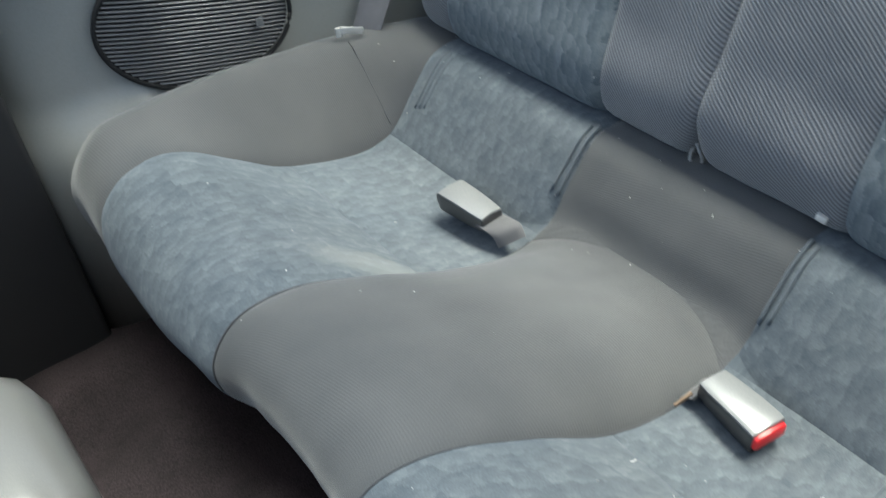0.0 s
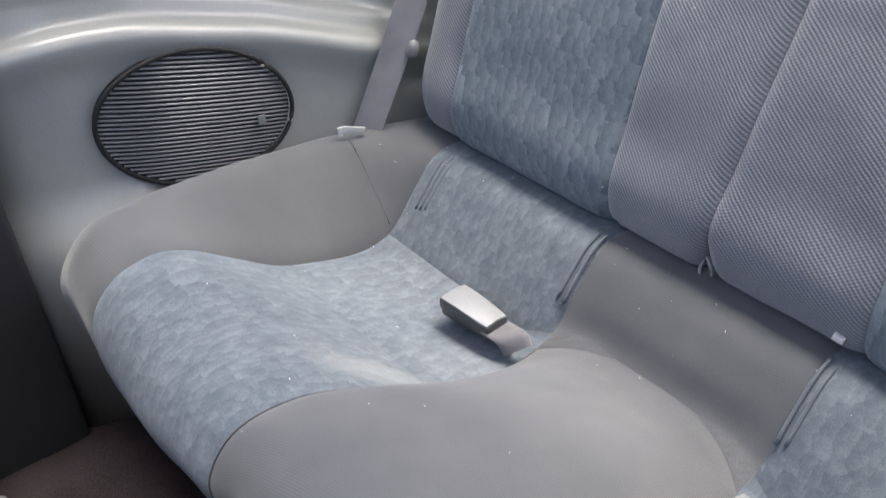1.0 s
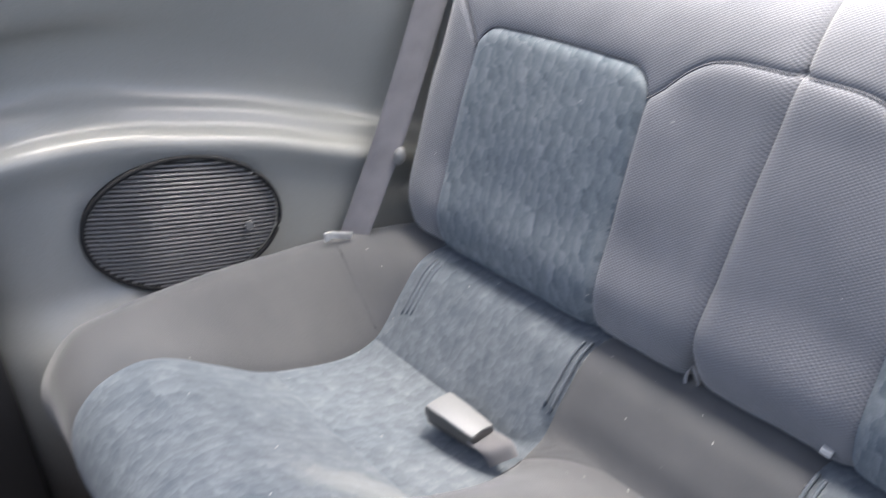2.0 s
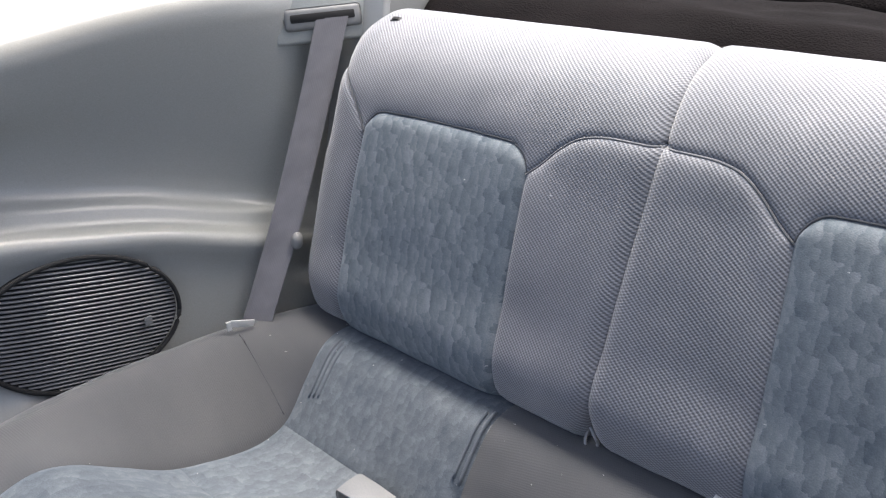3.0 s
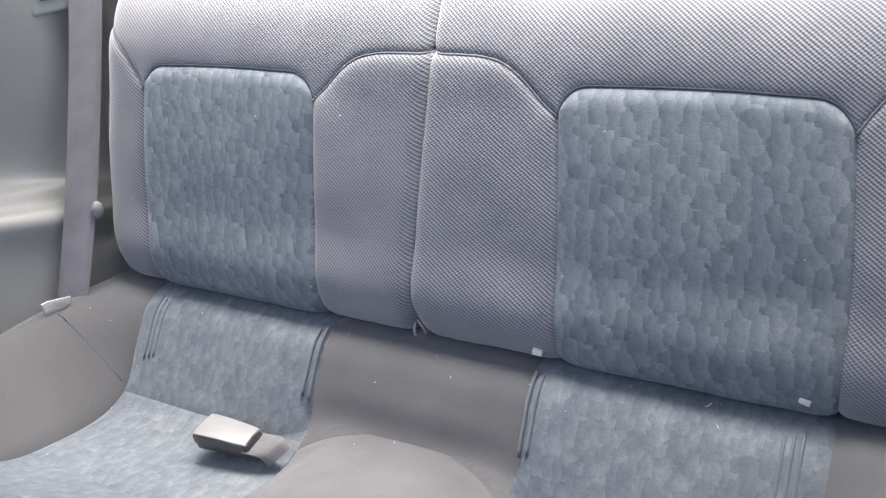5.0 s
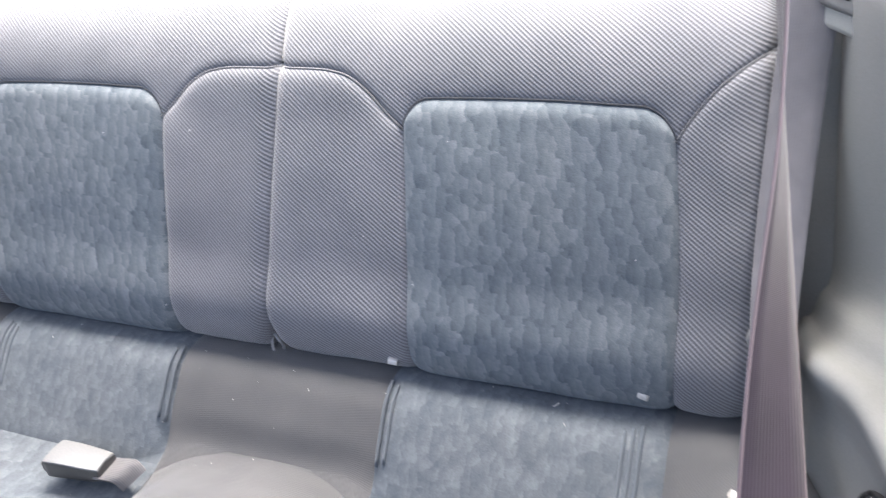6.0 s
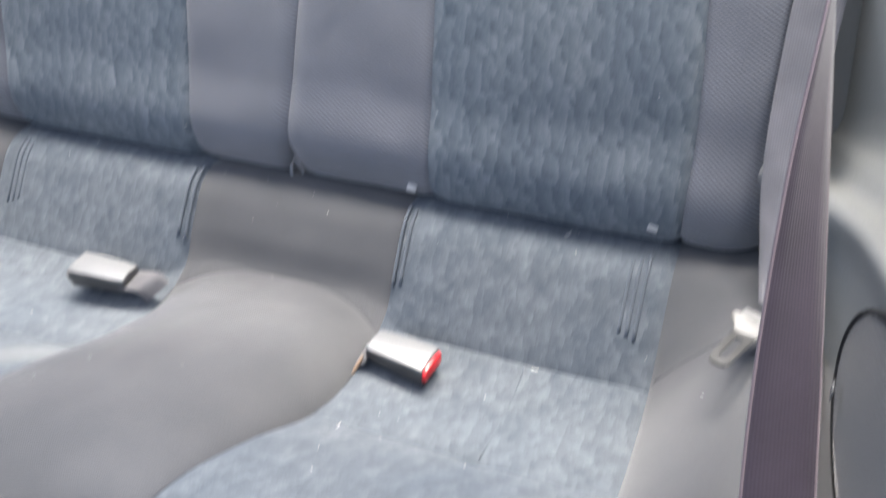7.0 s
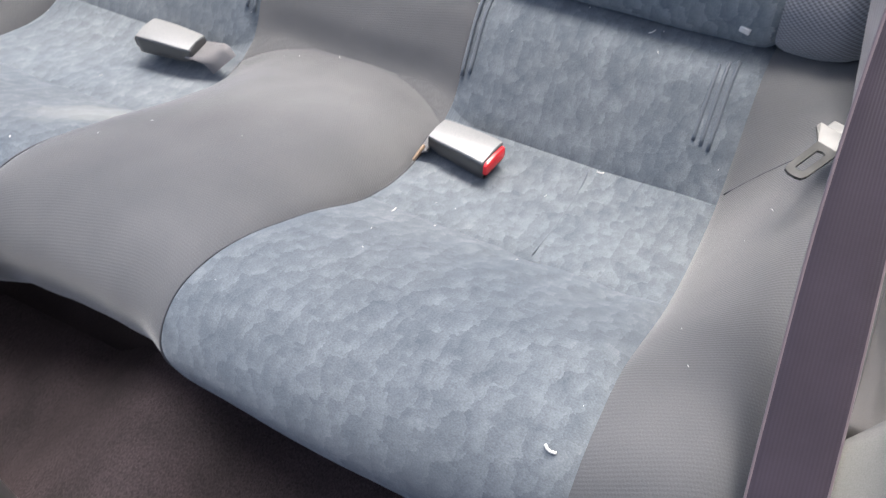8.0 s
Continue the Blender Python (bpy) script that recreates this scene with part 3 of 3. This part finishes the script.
def pod_x(y, sgn):
    return curve(POD_PLAN if sgn < 0 else POD_PLAN_RIGHT, y)[0]


def side_trim(sgn, name, label):
    """Quarter trim: speaker pod below, a rolled ledge along it, and a hollow panel up to the window sill."""
    verts, uvs = [], []
    ny = 90
    ys = [-0.62 + 1.6 * (i / (ny - 1)) ** 1.3 for i in range(ny)]
    for y in ys:
        zt, x0, sl = pod_top(y), pod_x(y, sgn), curve(SILL, y)[0]
        prof = [(0.0, 0.0), (0.0, 0.3), (0.0, 0.34), (0.001, 0.37), (0.002, 0.4), (0.003, 0.43), (0.005, zt - 0.07), (0.003, zt - 0.05), (-0.003, zt - 0.035), (-0.008, zt - 0.022), (-0.009, zt - 0.012), (-0.004, zt - 0.003), (0.006, zt + 0.002), (0.016, zt + 0.003), (0.023, zt + 0.007), (0.029, zt + 0.014), (0.034, zt + 0.023), (0.04, zt + 0.03), (0.049, zt + 0.035), (0.059, zt + 0.041), (0.065, zt + 0.054), (0.066, zt + 0.076), (0.06, zt + 0.12), (0.046, 0.5 * zt + 0.44), (0.03, 0.79 + sl), (0.022, 0.825 + sl), (0.022, 0.848 + sl), (0.03, 0.864 + sl), (0.048, 0.875 + sl), (0.12, 0.88 + sl)]
        flat = 1 - 0.65 * smoothstep(-0.06, 0.08, y)
        for x, z in prof:
            # the pod flares under the front of the grille
            x -= 0.062 * smoothstep(0.45, 0.33, z) * smoothstep(-0.37, -0.45, y)
            verts.append((sgn * (x0 + (x * flat if z < 0.86 + sl else x)), y, z))
            uvs.append((y, z))
    ob = link(name, verts, grid_faces(ny, len(prof), sgn > 0), TRIM, None, label, uvs)
    tagged(ob, label, "trim panel", "", "structure")
    sol = ob.modifiers.new("thickness", "SOLIDIFY")
    sol.thickness, sol.offset = 0.004, -1
    return ob


def speaker(sgn):
    """Oval grille of thin ribs in a rim, set in the pod."""
    gr = thing("speaker_grille", "oval dark ribbed plastic speaker grille set in the side trim", "speaker", "speaker grilles")
    a, b, tilt = (0.136, 0.093, radians(13)) if sgn < 0 else (0.139, 0.098, radians(16))
    cy, cz, x0 = (-0.334, 0.478, -0.004) if sgn < 0 else (-0.32, 0.46, 0.001)

    def at(p, q, x):
        y = cy + p * math.cos(tilt) + q * math.sin(tilt)
        return (sgn * (pod_x(y, sgn) - 0.006 + x), y, cz - p * math.sin(tilt) + q * math.cos(tilt))
    n = 64
    # backing
    verts = [at(a * math.cos(2 * math.pi * k / n), b * math.sin(2 * math.pi * k / n), x0 + 0.002) for k in range(n)]
    verts += [at(a * math.cos(2 * math.pi * k / n), b * math.sin(2 * math.pi * k / n), x0 + 0.012) for k in range(n)]
    faces = [tuple(range(n)), tuple(range(2 * n - 1, n - 1, -1))] + [(k, (k + 1) % n, n + (k + 1) % n, n + k) for k in range(n)]
    link("backing", verts, faces, BLACK, gr, smooth=False)
    # rim
    pts = [at((a + 0.002) * math.cos(2 * math.pi * k / n), (b + 0.002) * math.sin(2 * math.pi * k / n), x0 - (0.004 if sgn < 0 else 0.001)) for k in range(n + 1)]
    tube("rim", pts, 0.0034 if sgn < 0 else 0.0024, BLACK, gr, 8)
    # ribs
    ribs = 31
    for i in range(ribs):
        q = -b + 2 * b * (i + 0.5) / ribs
        half = a * math.sqrt(max(1 - (q / b) ** 2, 0)) - 0.002
        steps = 9
        verts, faces = [], []
        for k in range(steps):
            p = -half + 2 * half * k / (steps - 1)
            dome = 0.009 * (1 - (p / a) ** 2 - (q / b) ** 2)
            for dq, dx in ((-0.0015, 0.002), (-0.0009, -0.0017), (0.0009, -0.0017), (0.0015, 0.002)):
                verts.append(at(p, q + dq, x0 + dx - dome))
        for k in range(steps - 1):
            for m in range(3):
                faces.append((k * 4 + m, k * 4 + m + 1, (k + 1) * 4 + m + 1, (k + 1) * 4 + m))
        if sgn > 0:
            faces = [f[::-1] for f in faces]
        link("rib", verts, faces, GRILLE, gr)
    # small maker's plate, left plain
    slab("badge", *sorted((sgn * (pod_x(cy + 0.085, sgn) - 0.021), sgn * (pod_x(cy + 0.085, sgn) - 0.019))), cy + 0.079, cy + 0.091, cz - 0.035, cz - 0.021, GRILLE, gr, 0.0008)
    return gr


side_trim(-1, "side_trim_left", "grey grained plastic side trim with rolled ledge over the speaker")
trim_r = side_trim(1, "side_trim_right", "grey grained plastic side trim beside the hanging belt")
SEAL_LINE = [(0, 0.65, -0.24, 0.872), (1, 0.622, -0.3, 0.895), (2, 0.606, -0.36, 0.922), (3, 0.6, -0.413, 0.946), (4, 0.6, -0.524, 0.973), (5, 0.601, -0.584, 0.988), (6, 0.604, -0.66, 1.0)]
tube("window_seal", [curve(SEAL_LINE, k / 6) for k in range(37)], 0.0018, SEAL, trim_r, 10, "reddish brown rubber window seal")
speaker(-1)
speaker(1)

# ground outside the car
tagged(slab("ground", -60, 60, -60, 60, -0.4, -0.3, PAVING), "pale concrete paving outside the car", "ground", "", "structure")
# floor, riser under the seat, sills
def car_floor():
    """Carpet over the floor pan, with shallow pressed ridges and sags."""
    nx, ny = 60, 90
    verts, uvs = [], []
    for i in range(nx):
        x = -0.76 + 1.52 * i / (nx - 1)
        for j in range(ny):
            y = -2.2 + 2.0 * j / (ny - 1)
            z = 0.05 + 0.09 * math.exp(-(x / 0.13) ** 4) + 0.012 * math.sin(x * 31 + y * 9) * smoothstep(-1.1, -0.7, y) + 0.015 * noise.noise((x * 7, y * 7, 1.3))
            verts.append((x, y, z))
            uvs.append((x, y))
    ob = link("floor", verts, grid_faces(nx, ny), CARPET, None, "", uvs)
    sol = ob.modifiers.new("thickness", "SOLIDIFY")
    sol.thickness, sol.offset = 0.02, -1
    return ob


tagged(car_floor(), "dark worn carpet on the car floor", "floor", "", "structure")
tagged(slab("seat_riser", -0.6, 0.6, -0.50, -0.40, 0.06, 0.2, CARPET, None, 0.01), "dark carpeted riser under the rear seat", "riser", "", "structure")
for sgn, nm, top in ((-1, "left", 0.86), (1, "right", 0.84)):
    bm = bmesh.new()
    box(bm, min(sgn * 0.64, sgn * 0.76), max(sgn * 0.64, sgn * 0.76), -2.2, -0.6, 0.0, top, 0.01)
    tagged(part("door_trim_" + nm, bm, TRIM_DARK), "dark plastic door and sill trim", "trim panel", "", "structure")
tagged(slab("bulkhead", -0.76, 0.76, -2.25, -2.2, 0.0, 0.8, TRIM_DARK, None, 0.01), "dark plastic bulkhead closing the cabin front", "wall", "", "structure")
tagged(slab("shade_wall", -0.76, -0.24, -0.84, -0.80, 0.0, 0.62, TRIM_DARK, None, 0.01), "dark unseen panel added to shade the footwell", "wall", "", "structure")
# luggage space behind the seat backs
tagged(slab("parcel_shelf", -0.62, 0.62, 0.27, 1.1, 0.66, 0.70, CARPET), "dark carpeted well behind the seat backs", "parcel shelf", "", "structure")


def cargo_folds():
    """Dark cloth in the cargo space, three folds behind one another; its shade is in the colour."""
    top = thing("dark_cargo_cloth", "dark folded cloth in the shaded cargo space behind the seats", "soft top")
    nx, ny = 70, 26
    for k in range(3):
        verts, uvs = [], []
        for i in range(nx):
            x = -0.58 + 1.16 * i / (nx - 1)
            for j in range(ny):
                t = j / (ny - 1)
                y = 0.27 + 0.25 * (k + t)
                z = 0.755 + 0.03 * min(k, 1) + 0.07 * math.sin(math.pi * t) ** 0.6
                z += 0.02 * noise.noise((x * 4, y * 9, 3.1)) + 0.008 * noise.noise((x * 11, y * 25, 7.7))
                verts.append((x, y, z))
                uvs.append((x, y))
        fold = link("fold", verts, grid_faces(nx, ny), SHADED_CLOTH, top, "", uvs)
        sol = fold.modifiers.new("thickness", "SOLIDIFY")
        sol.thickness, sol.offset = 0.006, -1


cargo_folds()
# unseen roof cut to shade the seat; wide front opening, open hatch and side windows
bm = bmesh.new()
box(bm, -0.62, 0.62, -0.46, 0.03, 1.22, 1.26, 0.01)
for sgn in (-1, 1):
    box(bm, min(sgn * 0.4, sgn * 0.62), max(sgn * 0.4, sgn * 0.62), -1.2, -0.464, 1.22, 1.26, 0.01)
    box(bm, min(sgn * 0.52, sgn * 0.62), max(sgn * 0.52, sgn * 0.62), 0.034, 0.34, 1.22, 1.26, 0.01)
tagged(part("ceiling", bm, BLOCKER_CLOTH), "pale unseen roof that shades the seat", "ceiling", "", "structure")
# unseen body quarters under the roof, added to hold back side light
for sgn, nm in ((-1, "left"), (1, "right")):
    bm = bmesh.new()
    box(bm, min(sgn * 0.6, sgn * 0.66), max(sgn * 0.6, sgn * 0.66), 0.42, 0.95, 0.862, 1.24, 0.012)
    tagged(part("unseen_quarter_" + nm, bm, BLOCKER_CLOTH), "pale unseen body quarter that blocks side light", "wall", "", "structure")
# channels behind the rear belts
for sgn, nm in ((-1, "left"), (1, "right")):
    bm = bmesh.new()
    box(bm, min(sgn * 0.5, sgn * 0.66), max(sgn * 0.5, sgn * 0.66), 0.0, 0.015, 0.33, 0.85, 0.004)
    for v in bm.verts:
        v.co.y += curve([(0.33, 0.02), (0.4, 0.03), (0.54, 0.06), (0.7, 0.1), (0.83, 0.14), (0.86, 0.15)], v.co.z)[0]
    tagged(part("belt_channel_trim_" + nm, bm, CHANNEL), "dark plastic trim behind the rear seat belt", "trim panel", "", "structure")

# ---- seat belts, buckles ----
def loft(rings):
    """A closed body from rings of points."""
    bm = bmesh.new()
    rows = [[bm.verts.new(p) for p in ring] for ring in rings]
    n = len(rows[0])
    for a, b in zip(rows, rows[1:]):
        for k in range(n):
            bm.faces.new((a[k], a[(k + 1) % n], b[(k + 1) % n], b[k]))
    bm.faces.new(rows[0][::-1])
    bm.faces.new(rows[-1])
    return bm


def rounded(w, h, lift, x, crown=0.0, n=28):
    """A soft-cornered upright ring of that width and height at x."""
    out = []
    for k in range(n):
        t = 2 * math.pi * k / n
        c, s = math.cos(t), math.sin(t)
        y = math.copysign(abs(c) ** 0.22, c) * w / 2
        z = math.copysign(abs(s) ** 0.22, s) * h / 2 + h / 2 + lift
        out.append((x, y, z + crown * max(s, 0) * (1 - (2 * y / w) ** 2)))
    return out



def buckle(m, label, red, strap, L):
    t = thing("seat_belt_buckle", label, "belt buckle", "belt buckles")
    shape = [(-0.5, 0.030, 0.014, 0.003), (-0.48, 0.034, 0.017, 0.002), (-0.3, 0.037, 0.02, 0.0), (0.1, 0.040, 0.0235, 0.0), (0.4, 0.0415, 0.0245, 0.0), (0.47, 0.041, 0.024, 0.0), (0.49, 0.039, 0.022, 0.001)]
    bm = loft([[m @ Vector(p) for p in rounded(w, h, z, x * L, 0.003)] for x, w, h, z in shape])
    housing = part("housing", bm, BUCKLE, t)
    bm = loft([[m @ Vector(p) for p in rounded(w, 0.0032, h + 0.0008, x * L, 0.0022)] for x, w, h in ((-0.495, 0.028, 0.0135), (-0.48, 0.0325, 0.0165), (-0.3, 0.0358, 0.0182), (0.1, 0.0388, 0.0217), (0.4, 0.0402, 0.0227), (0.475, 0.0398, 0.0222), (0.487, 0.038, 0.021))])
    part("top_cover", bm, COVER, housing, "smooth top cover, silver grey for the sky's reflection")
    bm = loft([[m @ Vector(p) for p in rounded(w, h, z, x * L, 0.002)] for x, w, h, z in ((0.485, 0.0385, 0.0155, 0.007), (0.53, 0.038, 0.015, 0.007), (0.545, 0.0355, 0.0125, 0.008))])
    part("release_button", bm, RED if red else BUCKLE, housing, "red release button" if red else "")
    bm = loft([[m @ Vector(p) for p in rounded(w, h, z, x * L)] for x, w, h, z in ((0.485, 0.033, 0.0045, 0.003), (0.496, 0.033, 0.0045, 0.003))])
    part("latch_slot", bm, BLACK, housing)
    bm = loft([[m @ Vector(p) for p in rounded(w, h, z, x * L)] for x, w, h, z in ((0.485, 0.038, 0.0022, 0.0005), (0.515, 0.036, 0.0018, 0.0007))])
    part("lip", bm, CHROME, housing)
    if strap:
        ribbon("strap", strap, BELT_PALE, t, 0.038)
    return t


buckle(pose(-0.222, -0.193, 0.296, 0, 3, 180 + 2), "dark plastic belt buckle lying on the blue seat", False,
       [((-0.188, -0.193, 0.307), (0.05, 1, 0)), ((-0.17, -0.192, 0.309), (0.3, 0.95, 0.15)), ((-0.154, -0.192, 0.309), (0.5, 0.8, 0.4)), ((-0.143, -0.193, 0.298), (0.6, 0.65, 0.5))], 0.084)
buckle(pose(0.1965, -0.199, 0.288, 0, 4, -8), "dark plastic belt buckle with red button lying on the seat", True,
       [((0.16, -0.2, 0.295), (0, 1, 0)), ((0.145, -0.2, 0.284), (0, 1, 0)), ((0.132, -0.2, 0.262), (0, 1, 0))], 0.078)

belt_l = thing("seat_belt", "grey seat belt stretched from trim slot to floor anchor", "seat belt", "seat belts")
ribbon("strap", [((-0.563, 0.096, 0.815), (0.6, 0.8, 0)), ((-0.565, 0.046, 0.7), (0.6, 0.8, 0)), ((-0.568, -0.03, 0.54), (0.7, 0.7, 0)), ((-0.574, -0.104, 0.4), (0.84, 0.54, 0))], BELT, belt_l)
belt_r = thing("seat_belt", "grey seat belt with steel tongue hanging beside the seat", "seat belt", "seat belts")
ribbon("strap", [((0.568, 0.088, 0.815), (1, -0.15, 0)), ((0.562, 0.05, 0.7), (1, -0.1, 0)), ((0.561, -0.035, 0.54), (0.9, -0.45, 0)), ((0.57, -0.11, 0.45), (0.6, -0.8, 0)), ((0.575, -0.152, 0.432), (0.5, -0.85, 0.1))], BELT, belt_r)


def guide(sgn, parent):
    """Slotted bezel through which the belt leaves the trim."""
    at = pose(sgn * 0.578, 0.09, 0.814, -8, 0, -sgn * 56)
    bm = bmesh.new()
    box(bm, -0.072, 0.066, -0.003, 0.012, -0.034, 0.04, 0.006, 3, at)
    plate = part("guide_plate", bm, LIGHT_TRIM, parent, "pale plastic plate round the belt slot")
    bm = bmesh.new()
    box(bm, -0.056, 0.056, -0.008, 0.0, -0.015, 0.017, 0.006, 3, at)
    part("guide_bezel", bm, SLEEVE, plate, "grey plastic belt guide")
    bm = bmesh.new()
    box(bm, -0.047, 0.047, -0.0095, -0.004, -0.004, 0.009, 0.003, 2, at)
    part("guide_slot", bm, BLACK, plate, "dark slot")


guide(-1, belt_l)
guide(1, belt_r)
# steel anchor of the fixed belt
bm = bmesh.new()
box(bm, -0.019, 0.019, -0.0015, 0.0015, -0.0055, 0.0055, 0.0012, 2, pose(-0.564, -0.135, 0.413, 0, 18, 80))
box(bm, -0.004, 0.004, -0.002, 0.002, -0.002, 0.013, 0.0012, 2, pose(-0.568, -0.155, 0.41, 0, 0, 80))
part("anchor_bracket", bm, ZINC, belt_l, "worn steel anchor bracket")
# steel tongue lying on the bolster
tongue_at = Matrix.Translation((0.563, -0.17, 0.431)) @ Euler((0, radians(-4), radians(-112))).to_matrix().to_4x4() @ Matrix.Scale(0.86, 4)
outline = [(0, 0.026), (0.008, 0.0265), (0.024, 0.0125), (0.078, 0.0115), (0.0845, 0.0095), (0.087, 0.004), (0.087, -0.004), (0.0845, -0.0095), (0.078, -0.0115), (0.024, -0.0125), (0.008, -0.0265), (0, -0.026)]
hole = [(0.036, 0.0046), (0.074, 0.0046), (0.077, 0.0), (0.074, -0.0046), (0.036, -0.0046), (0.034, 0.0)]
bm = bmesh.new()
edges = []
for loop in (outline, hole):
    vs = [bm.verts.new((x, y, 0)) for x, y in loop]
    edges += [bm.edges.new((vs[k], vs[(k + 1) % len(vs)])) for k in range(len(vs))]
bmesh.ops.triangle_fill(bm, use_beauty=True, edges=edges)
up = bmesh.ops.extrude_face_region(bm, geom=bm.faces[:])["geom"]
for v in up:
    if isinstance(v, bmesh.types.BMVert):
        v.co.z += 0.003
for v in bm.verts:
    v.co.z += 0.004 * smoothstep(0.03, 0.0, v.co.x)
    v.co = tongue_at @ v.co
part("tongue", bm, CHROME, belt_r, "bright steel tongue", smooth=False)
bm = bmesh.new()
box(bm, -0.016, 0.003, -0.02, 0.02, -0.002, 0.006, 0.002, 3, tongue_at)
part("tongue_sleeve", bm, SLEEVE, belt_r, "grey plastic sleeve")

front_belt = thing("front_seat_belt", "dark purplish grey front seat belt hanging from the door pillar", "seat belt")
FRONT_BELT = [((0.5458, -0.0993, 0.9022), (-0.206, 0.715, -0.668)), ((0.5603, -0.2012, 0.7929), (0.070, 0.746, -0.662)), ((0.5701, -0.3018, 0.6818), (0.585, 0.642, -0.495)), ((0.5840, -0.4007, 0.5699), (0.908, 0.371, -0.195)), ((0.6013, -0.5018, 0.4607), (0.991, 0.120, 0.056)), ((0.6173, -0.6068, 0.3548), (0.984, -0.004, 0.179)), ((0.6341, -0.7647, 0.1951), (0.968, -0.061, 0.244))]
ribbon("strap", FRONT_BELT, BELT_DARK, front_belt, 0.048)
for side in (-1, 1):
    knots = [(k, *(Vector(c) + Vector(a).normalized() * side * 0.0238)) for k, (c, a) in enumerate(FRONT_BELT)]
    tube("selvage", [curve(knots, k / 15) for k in range(91)], 0.0013, SELVAGE, front_belt, 8, "paler twisted selvage")

console = thing("centre_console", "light grey plastic centre console with a rounded end", "console")
slab("body", -0.21, 0.02, -1.5, -0.722, 0.06, 0.45, CONSOLE, console, 0.05)

# ---- small things ----
def ledge_end(sgn, parent):
    """Rounded end of the trim's ledge, peeping out behind the webbing."""
    bm = bmesh.new()
    bmesh.ops.create_uvsphere(bm, u_segments=20, v_segments=12, radius=1)
    m = pose(sgn * 0.548, -0.03, 0.512, 0, 12, sgn * -30)
    for v in bm.verts:
        v.co = m @ Vector((v.co.x * 0.009, v.co.y * 0.010, v.co.z * 0.014))
    part("ledge_lump", bm, SLEEVE, parent, "rounded end of the grey trim ledge behind the belt")


ledge_end(-1, belt_l)
ledge_end(1, belt_r)


def clip(x, y, z, turn):
    bm = bmesh.new()
    box(bm, -0.006, 0.006, -0.0035, 0.0035, -0.003, 0.0045, 0.0016, 3, pose(x, y, z, 0, 12, turn))
    return tagged(part("cover_clip", bm, WHITE), "small white plastic clip in the seat crease", "clip", "cover clips")


clip(0.149, -0.034, 0.414, 10)
clip(0.441, -0.034, 0.421, -8)

# cord loop in the split between the seat backs
loop = thing("cord_loop", "pale cord loop showing in the seat split's foot", "cord")
tube("loop", [(-0.021 + 0.008 * math.cos(t), -0.018 - 0.003 * math.sin(2 * t), 0.4 + 0.014 * math.sin(t)) for t in [k * math.pi / 10 for k in range(21)]], 0.0021, THREAD, loop)

# release plug on top of one seat back
plug = thing("release_plug", "small dark plastic plug in the seat back top", "plug")
slab("bezel", -0.009, 0.009, -0.005, 0.005, -0.002, 0.003, TRIM_DARK, plug, 0.002, m=pose(-0.462, 0.13, 0.813, 30, 0, 10))
slab("button", -0.005, 0.005, -0.003, 0.003, 0.003, 0.005, BLACK, plug, 0.001, m=pose(-0.462, 0.13, 0.813, 30, 0, 10))

# tan stalk end under the buckle
stalk = thing("buckle_stalk", "tan plastic stalk poking out beside the buckle", "stalk")
slab("cover", -0.011, 0.011, -0.0016, 0.0016, -0.002, 0.003, TAN, stalk, 0.0015, m=pose(0.157, -0.231, 0.302, 0, -22, 78))


def lint():
    """Scattered pale fibres and crumbs on the cloth."""
    rng = random.Random(7)
    verts, faces = [], []
    for k in range(75):
        if rng.random() < 0.93:
            u, w = rng.uniform(-0.54, 0.54), rng.choice((rng.uniform(0.4, 1.9), rng.uniform(2.05, 4.7)))
            p = Vector(cushion(1)(u, w)) + Vector((0, 0, 0.0145 if abs(u) < 0.12 and w > 2.1 else 0.0075))
        else:
            s = rng.choice((-1, 1))
            p = Vector(back_surface(s)(rng.uniform(0.05, 0.5), rng.uniform(0.0, 0.3))) + Vector((0, -0.009, 0.002))
        r, a = rng.uniform(0.0005, 0.0016), rng.uniform(0, 6.28)
        d = Vector((math.cos(a), math.sin(a) * 0.8, math.sin(a) * 0.3)) * r * rng.uniform(0.8, 2.2)
        e = Vector((-math.sin(a), math.cos(a), 0.2)) * r * 0.4
        n = len(verts)
        verts += [p - d, p + e, p + d, p - e, p + Vector((0, -0.0004, 0.0009))]
        faces += [(n, n + 1, n + 4), (n + 1, n + 2, n + 4), (n + 2, n + 3, n + 4), (n + 3, n, n + 4), (n + 3, n + 2, n + 1, n)]
    return link("lint", verts, faces, WHITE, None, smooth=False)


tagged(lint(), "pale lint and crumbs scattered on the seat cloth", "lint", "", "stuff")


def scrap(name, label, at, turn, length, radius, bend):
    """A short bent bit of fluff lying on the cloth."""
    t = thing(name, label, "fluff")
    m = pose(*at, 0, 0, turn)
    tube("strand", [m @ Vector((length * (k / 8 - 0.5), -bend * math.sin(math.pi * k / 8), radius * 0.8 + 0.2 * bend * math.sin(2.4 * k))) for k in range(9)], radius, WHITE, t, 7)


scrap("paper_crumb", "bent white paper crumb on the plush thigh pad", (0.449, -0.544, 0.3945), -14, 0.01, 0.0013, 0.002)
scrap("white_fibre", "short white fibre lying on the lumbar roll", (0.346, -0.036, 0.391), 58, 0.009, 0.0007, 0.001)
scrap("white_fibre", "short white fibre lying on the plush seat", (0.181, -0.327, 0.314), 70, 0.007, 0.0006, 0.001)
scrap("white_fibre", "short white fibre lying on the plush seat", (0.343, -0.153, 0.28), 8, 0.008, 0.0006, 0.001)
